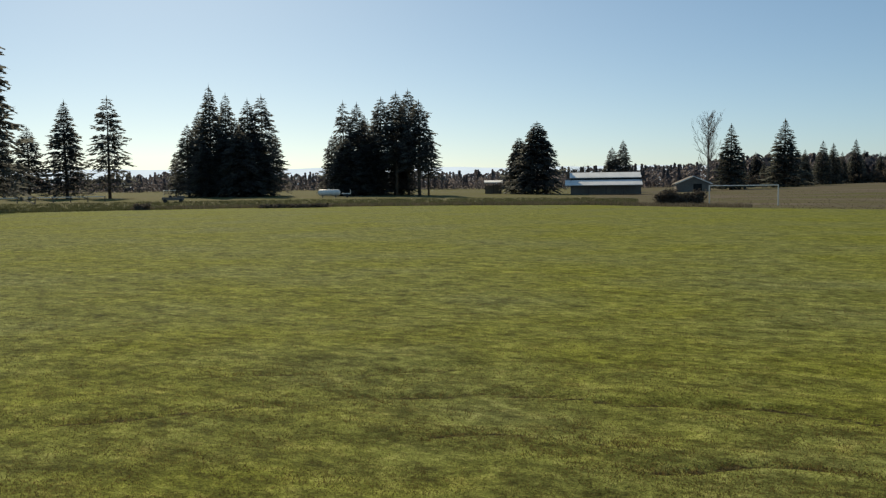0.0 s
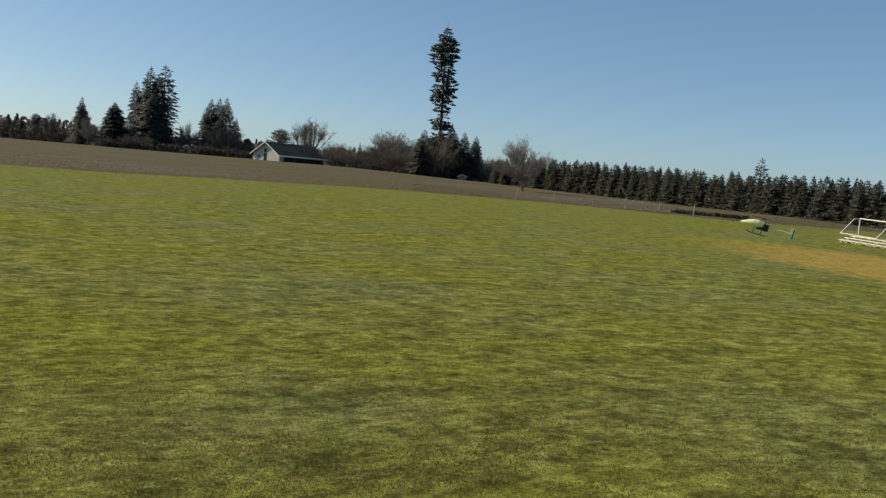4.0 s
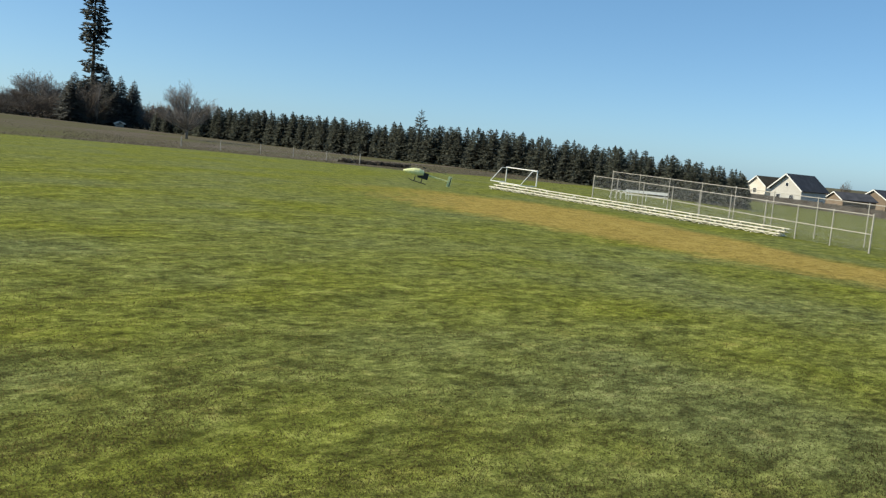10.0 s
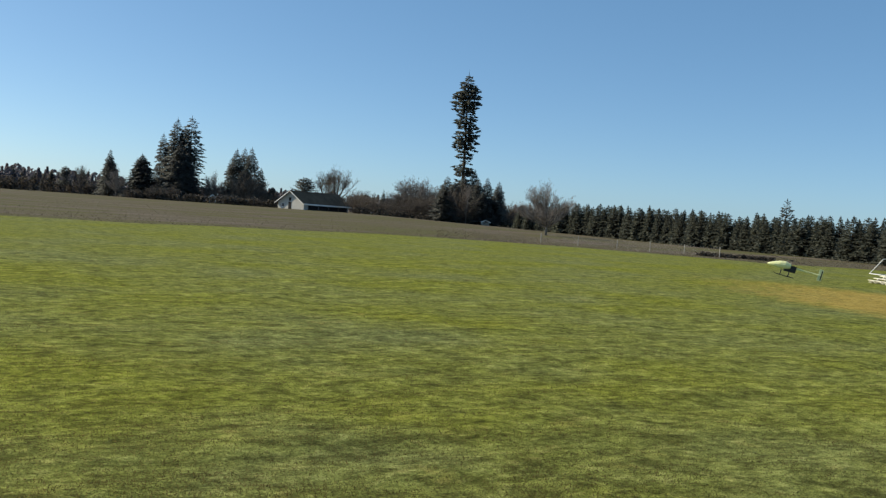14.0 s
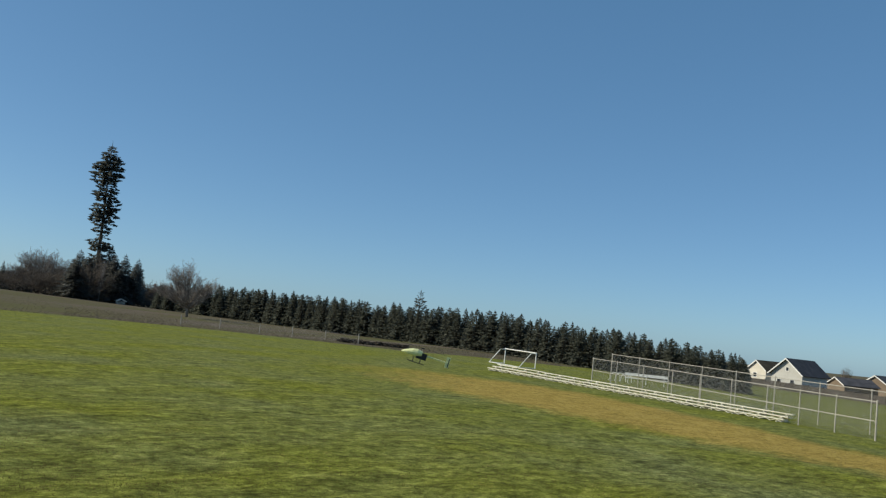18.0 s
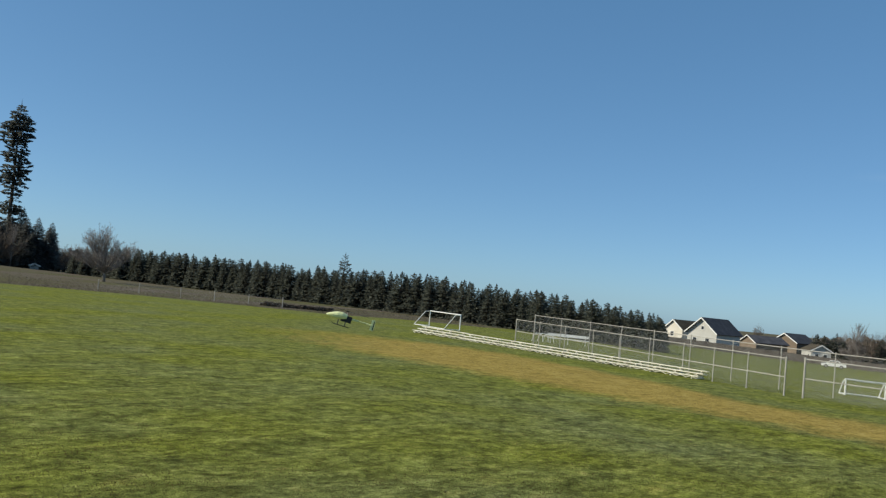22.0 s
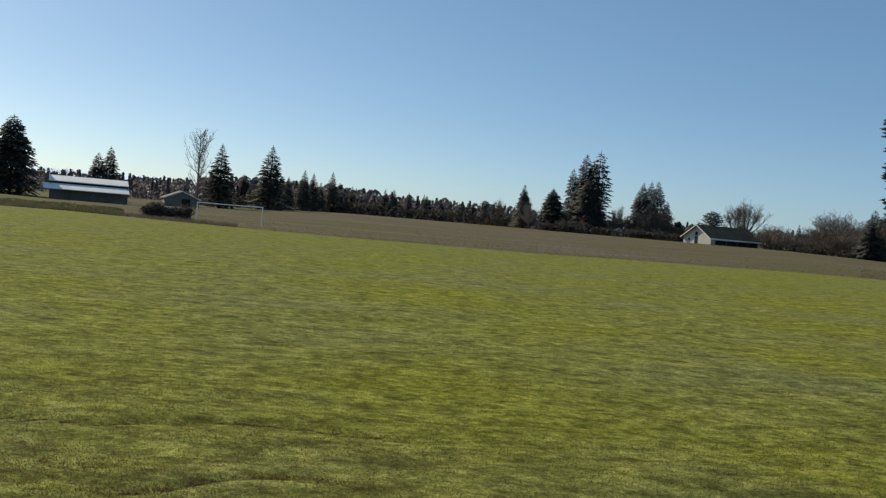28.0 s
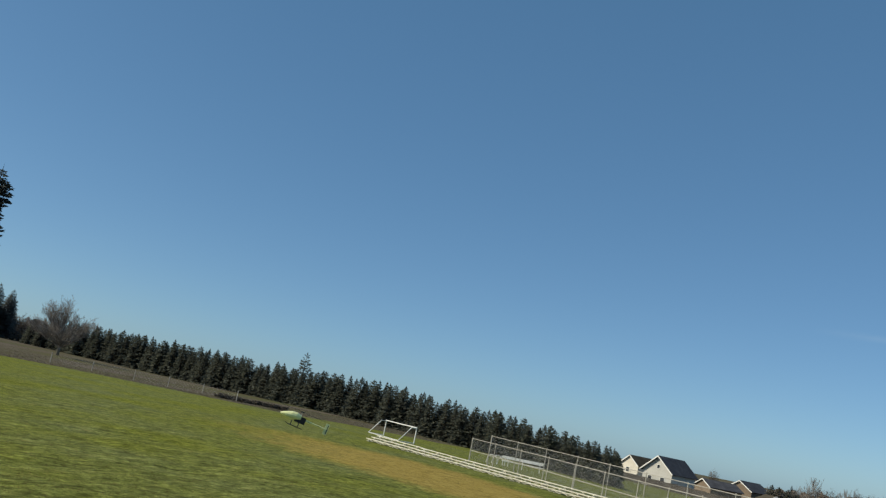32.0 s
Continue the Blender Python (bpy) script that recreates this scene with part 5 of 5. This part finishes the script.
bench = thing("player_bench", facing(96.2, 80), "long white bench behind the chain-link fence", "bench")
part("seat", Shape().box((1.9, 0, 0.46), (3.8, 0.3, 0.07), chamfer=0.02), M_WHITE, bench)
part("backrest", Shape().box((1.9, 0.18, 0.78), (3.8, 0.05, 0.25), chamfer=0.01), M_WHITE, bench)
for x in (0.3, 1.9, 3.5):
    part("leg", Shape().rod((x, 0, -0.02), (x, 0, 0.45), 0.04).rod((x, 0.16, 0.4), (x, 0.18, 0.85), 0.03), M_WHITE, bench)
arch = thing("pipe_rack", facing(95.2, 79), "low white bent-pipe rack behind the fence", "rack")
for i in range(3):
    x = i * 0.5
    part("hoop", Shape().tube([(x, 0, 0), (x + 0.1, 0, 0.55), (x + 0.35, 0, 0.75), (x + 0.75, 0, 0.72), (x + 0.95, 0, 0.5), (x + 1.0, 0, 0)], [0.035] * 6, 6), M_WHITE, arch)


def car(m, label):
    c = thing("parked_car", m, label, "car")
    body = Shape()
    prof = [(0, 0.35), (0.05, 0.75), (0.9, 0.9), (1.5, 1.38), (2.9, 1.4), (3.6, 0.95), (4.25, 0.85), (4.3, 0.35)]
    for y, flip in ((-0.85, False), (0.85, True)):
        pts = [(x, y, z) for x, z in prof]
        body.face(*(reversed(pts) if flip else pts))
    for (x0, z0), (x1, z1) in zip(prof, prof[1:] + prof[:1]):
        body.face((x0, -0.85, z0), (x0, 0.85, z0), (x1, 0.85, z1), (x1, -0.85, z1))
    part("body", body, M_WHITE, c)
    for y in (-0.86, 0.86):
        part("side_window", Shape().box((2.2, y, 1.12), (1.5, 0.02, 0.38)), M_GLASS, c)
        for x in (0.85, 3.45):
            w = part("wheel", Shape().tube([(x, y - 0.1, 0.33), (x, y + 0.1, 0.33)], [0.33, 0.33], 14), M_BLACK, c)
            part("hub", Shape().tube([(x, y * 1.13 - 0.01, 0.33), (x, y * 1.13 + 0.01, 0.33)], [0.18, 0.18], 10), M_GALV, w)


car(facing(113.2, 172), "white car parked by the small white house")
car(facing(102.5, 172), "white car parked beyond the young firs")

yard = thing("board_fence", spot(98, 186), "weathered grey board fence along the house yards", "fence")
prev = None
for i in range(27):
    q = spot(98 + i * 0.85, 186) - spot(98, 186)
    part("post", Shape().box((q.x, q.y, q.z + 0.85), (0.14, 0.14, 1.8)), M_WOODF, yard)
    if prev is not None:
        m = aim(prev, q)
        n = (q - prev).length
        part("panel", Shape().box((n / 2, 0, 0.85), (n - 0.1, 0.05, 1.3), m), M_WOODF, yard)
    prev = q

# second backstop beyond the dugout
stop = thing("backstop", spot(131.2, 52), "tall chain-link backstop with a forward-leaning hood", "backstop")
o = spot(131.2, 52)
feet = [spot(a, d) - o for a, d in ((131.2, 52), (133.7, 53.5), (136.4, 53.5), (139.2, 52))]
TOP, HOOD = 2.75, 3.45


def hood_tip(p):
    return p + (-Vector((o + p).xy.to_3d())).normalized() * 1.6 + Vector((1.1, 0.6, HOOD))


for p in feet:
    part("post", Shape().rod(p - Vector((0, 0, 0.1)), p + Vector((0, 0, TOP)), 0.05, 8), M_GALV, stop)
    part("hood_brace", Shape().rod(p + Vector((0, 0, TOP)), hood_tip(p), 0.045, 8), M_GALV, stop)
for p, q in zip(feet, feet[1:]):
    for z in (0.1, 1.4, TOP):
        part("rail", Shape().rod(p + Vector((0, 0, z)), q + Vector((0, 0, z)), 0.035, 6), M_GALV, stop)
    part("hood_rail", Shape().rod(hood_tip(p), hood_tip(q), 0.04, 6), M_GALV, stop)
    part("hood_stay", Shape().rod(hood_tip(p), q + Vector((0, 0, TOP)), 0.03, 6), M_GALV, stop)
    flat = math.hypot(q.x - p.x, q.y - p.y)
    w = part("wire_panel", chain_link(flat, TOP - 0.1, 0.09, 0.0026, (q.z - p.z) / flat), M_WIRE, stop)
    w.matrix_basis = Matrix.Translation(p + Vector((0, 0, 0.05))) @ Matrix.Rotation(math.atan2(q.y - p.y, q.x - p.x), 4, "Z")

base_plate = thing("base_plate", facing(122.8, 30), "white rubber base plate lying on the dry grass", "base")
part("plate", Shape().box((0.2, 0, 0.03), (0.26, 0.26, 0.04), chamfer=0.03), M_WHITE, base_plate)

# mound of dark soil by the wing fence
mound_shape = Shape()
c = spot(140.0, 31)
for i in range(6):
    for k in range(16):
        r0, r1 = 1.5 * i / 6, 1.5 * (i + 1) / 6
        t0, t1 = 6.283 * k / 16, 6.283 * (k + 1) / 16

        def mp(r, t):
            return Vector((r * math.cos(t), r * math.sin(t), 0.85 * math.cos(min(1.57, r / 1.5 * 1.6)) + 0.05 * noise.noise((r * 3 * math.cos(t), r * 3 * math.sin(t), 2)) - 0.03))
        mound_shape.face(mp(r0, t0), mp(r1, t0), mp(r1, t1), mp(r0, t1))
heap = thing("soil_heap", c, "heap of dark soil beside the fence", "soil heap")
part("heap", mound_shape, mat("dark_soil", [(0.035, 0.03, 0.026), (0.06, 0.052, 0.045), (0.09, 0.08, 0.07)], 0.95, 3, 6, bump=0.4), heap, soft=True)


# ---- straw on the infield ----
def straw():
    rng = random.Random(17)
    s, clods = Shape(), Shape()
    xs, ys = [p[0] for p in INFIELD_XY], [p[1] for p in INFIELD_XY]
    made = 0
    while made < 9000:
        x, y = rng.uniform(min(xs), max(xs)), rng.uniform(min(ys), max(ys))
        if inside_dist(x, y, INFIELD_XY) < 0.05 or noise.noise((x * 0.9, y * 0.9, 9)) < rng.uniform(-0.7, 0.35):
            continue
        made += 1
        a, ln, w = rng.uniform(0, 6.28), rng.uniform(0.03, 0.12), rng.uniform(0.0009, 0.0021)
        z = ground_z(x, y) + float(lumps(x, y, math.hypot(x, y))) * 0.3 - 0.024
        d, q = Vector((math.cos(a), math.sin(a), rng.uniform(-0.1, 0.25))) * ln, Vector((-math.sin(a), math.cos(a), 0)) * w
        p = Vector((x, y, z))
        s.face(p - q, p + d - q, p + d + q, p + q)
        if made % 4 == 0:
            r = rng.uniform(0.005, 0.014)
            k = p + Vector((rng.uniform(-0.2, 0.2), rng.uniform(-0.2, 0.2), 0))
            clods.tube([k - Vector((0, 0, r)), k, k + Vector((0, 0, r * 0.6))], [r * 0.8, r, r * 0.4], 5)
    tagged(new("straw", s.mesh("straw", M_STRAW)), "loose pale straw scattered over the bare infield earth", "straw", kind="stuff")
    tagged(new("soil_clods", clods.mesh("soil_clods", mat("clods", [(0.11, 0.075, 0.05), (0.18, 0.125, 0.085), (0.26, 0.19, 0.13)], 0.95, 6, 5))), "small clods of earth on the infield", "soil", kind="stuff")


straw()


# ---- model helicopter ----
def helicopter(m):
    h = thing("model_helicopter", m, "pale yellow and black model helicopter hovering low over the grass", "model helicopter")
    ring = 12

    def hull(prof, lo, hi):
        s = Shape()
        for (x0, c0, w0, t0), (x1, c1, w1, t1) in zip(prof, prof[1:]):
            for k in range(ring):
                a0, a1 = 6.283 * k / ring, 6.283 * (k + 1) / ring
                mid = (a0 + a1) / 2
                if not lo <= math.sin(mid) <= hi:
                    continue

                def pt(x, c, w, t, a):
                    return (x, w * math.cos(a), c + t * math.sin(a))
                s.face(pt(x0, c0, w0, t0, a0), pt(x1, c1, w1, t1, a0), pt(x1, c1, w1, t1, a1), pt(x0, c0, w0, t0, a1))
        return s
    prof = [(-0.1, 0.25, 0.06, 0.06), (0.02, 0.25, 0.085, 0.09), (0.14, 0.235, 0.09, 0.09), (0.26, 0.215, 0.075, 0.065), (0.36, 0.195, 0.045, 0.035), (0.41, 0.185, 0.015, 0.012)]
    part("canopy_top", hull(prof[:5], 0.1, 1), M_NOSE, h, "pale yellow upper canopy", True)
    part("canopy_side", hull(prof[:5], -1, 0.1), M_NOSE, h, "pale yellow lower canopy", True)
    part("nose", hull(prof[4:], -1, 1), M_NOSE, h, "pale yellow nose", True)
    part("frame", Shape().box((-0.1, 0, 0.2), (0.26, 0.07, 0.16), chamfer=0.01), M_BLACK, h)
    part("tail_boom", Shape().tube([(-0.15, 0, 0.23), (-0.45, 0, 0.232), (-0.78, 0, 0.235)], [0.022, 0.018, 0.014], 8), M_NOSE, h, "pale yellow tail boom")
    part("tail_fin", Shape().box((-0.76, 0, 0.24), (0.09, 0.012, 0.26)), M_NOSE, h)
    part("tail_rotor", Shape().box((-0.78, 0.03, 0.235), (0.02, 0.004, 0.22), Matrix.Identity(4)), M_BLACK, h)
    part("stabiliser", Shape().box((-0.55, 0, 0.235), (0.06, 0.2, 0.006)), M_BLACK, h)
    mast = part("rotor_mast", Shape().rod((-0.08, 0, 0.27), (-0.08, 0, 0.4), 0.008, 8), M_GALV, h)
    part("rotor_hub", Shape().box((-0.08, 0, 0.39), (0.09, 0.04, 0.025), chamfer=0.008), M_BLACK, mast)
    for sg in (-1, 1):
        part("rotor_blade", Shape().box((sg * 0.36, 0, 0.0), (0.58, 0.05, 0.006), Matrix.Translation((-0.08, 0, 0.39)) @ Matrix.Rotation(0.35, 4, "Z")), M_BLACK, mast)
        part("skid", Shape().tube([(-0.22, sg * 0.11, 0.012), (0.16, sg * 0.11, 0.012), (0.22, sg * 0.11, 0.035)], [0.008] * 3, 6), M_BLACK, h)
        for x in (-0.1, 0.08):
            part("skid_strut", Shape().tube([(x, sg * 0.03, 0.14), (x, sg * 0.09, 0.1), (x, sg * 0.11, 0.012)], [0.007] * 3, 6), M_BLACK, h)


helicopter(Matrix.Translation(spot(82.4, 29, 1.2)) @ Matrix.Rotation(radians(102), 4, "Z") @ Matrix.Rotation(radians(-12), 4, "Y") @ Matrix.Diagonal((1.3, 1.3, 1.3, 1)))
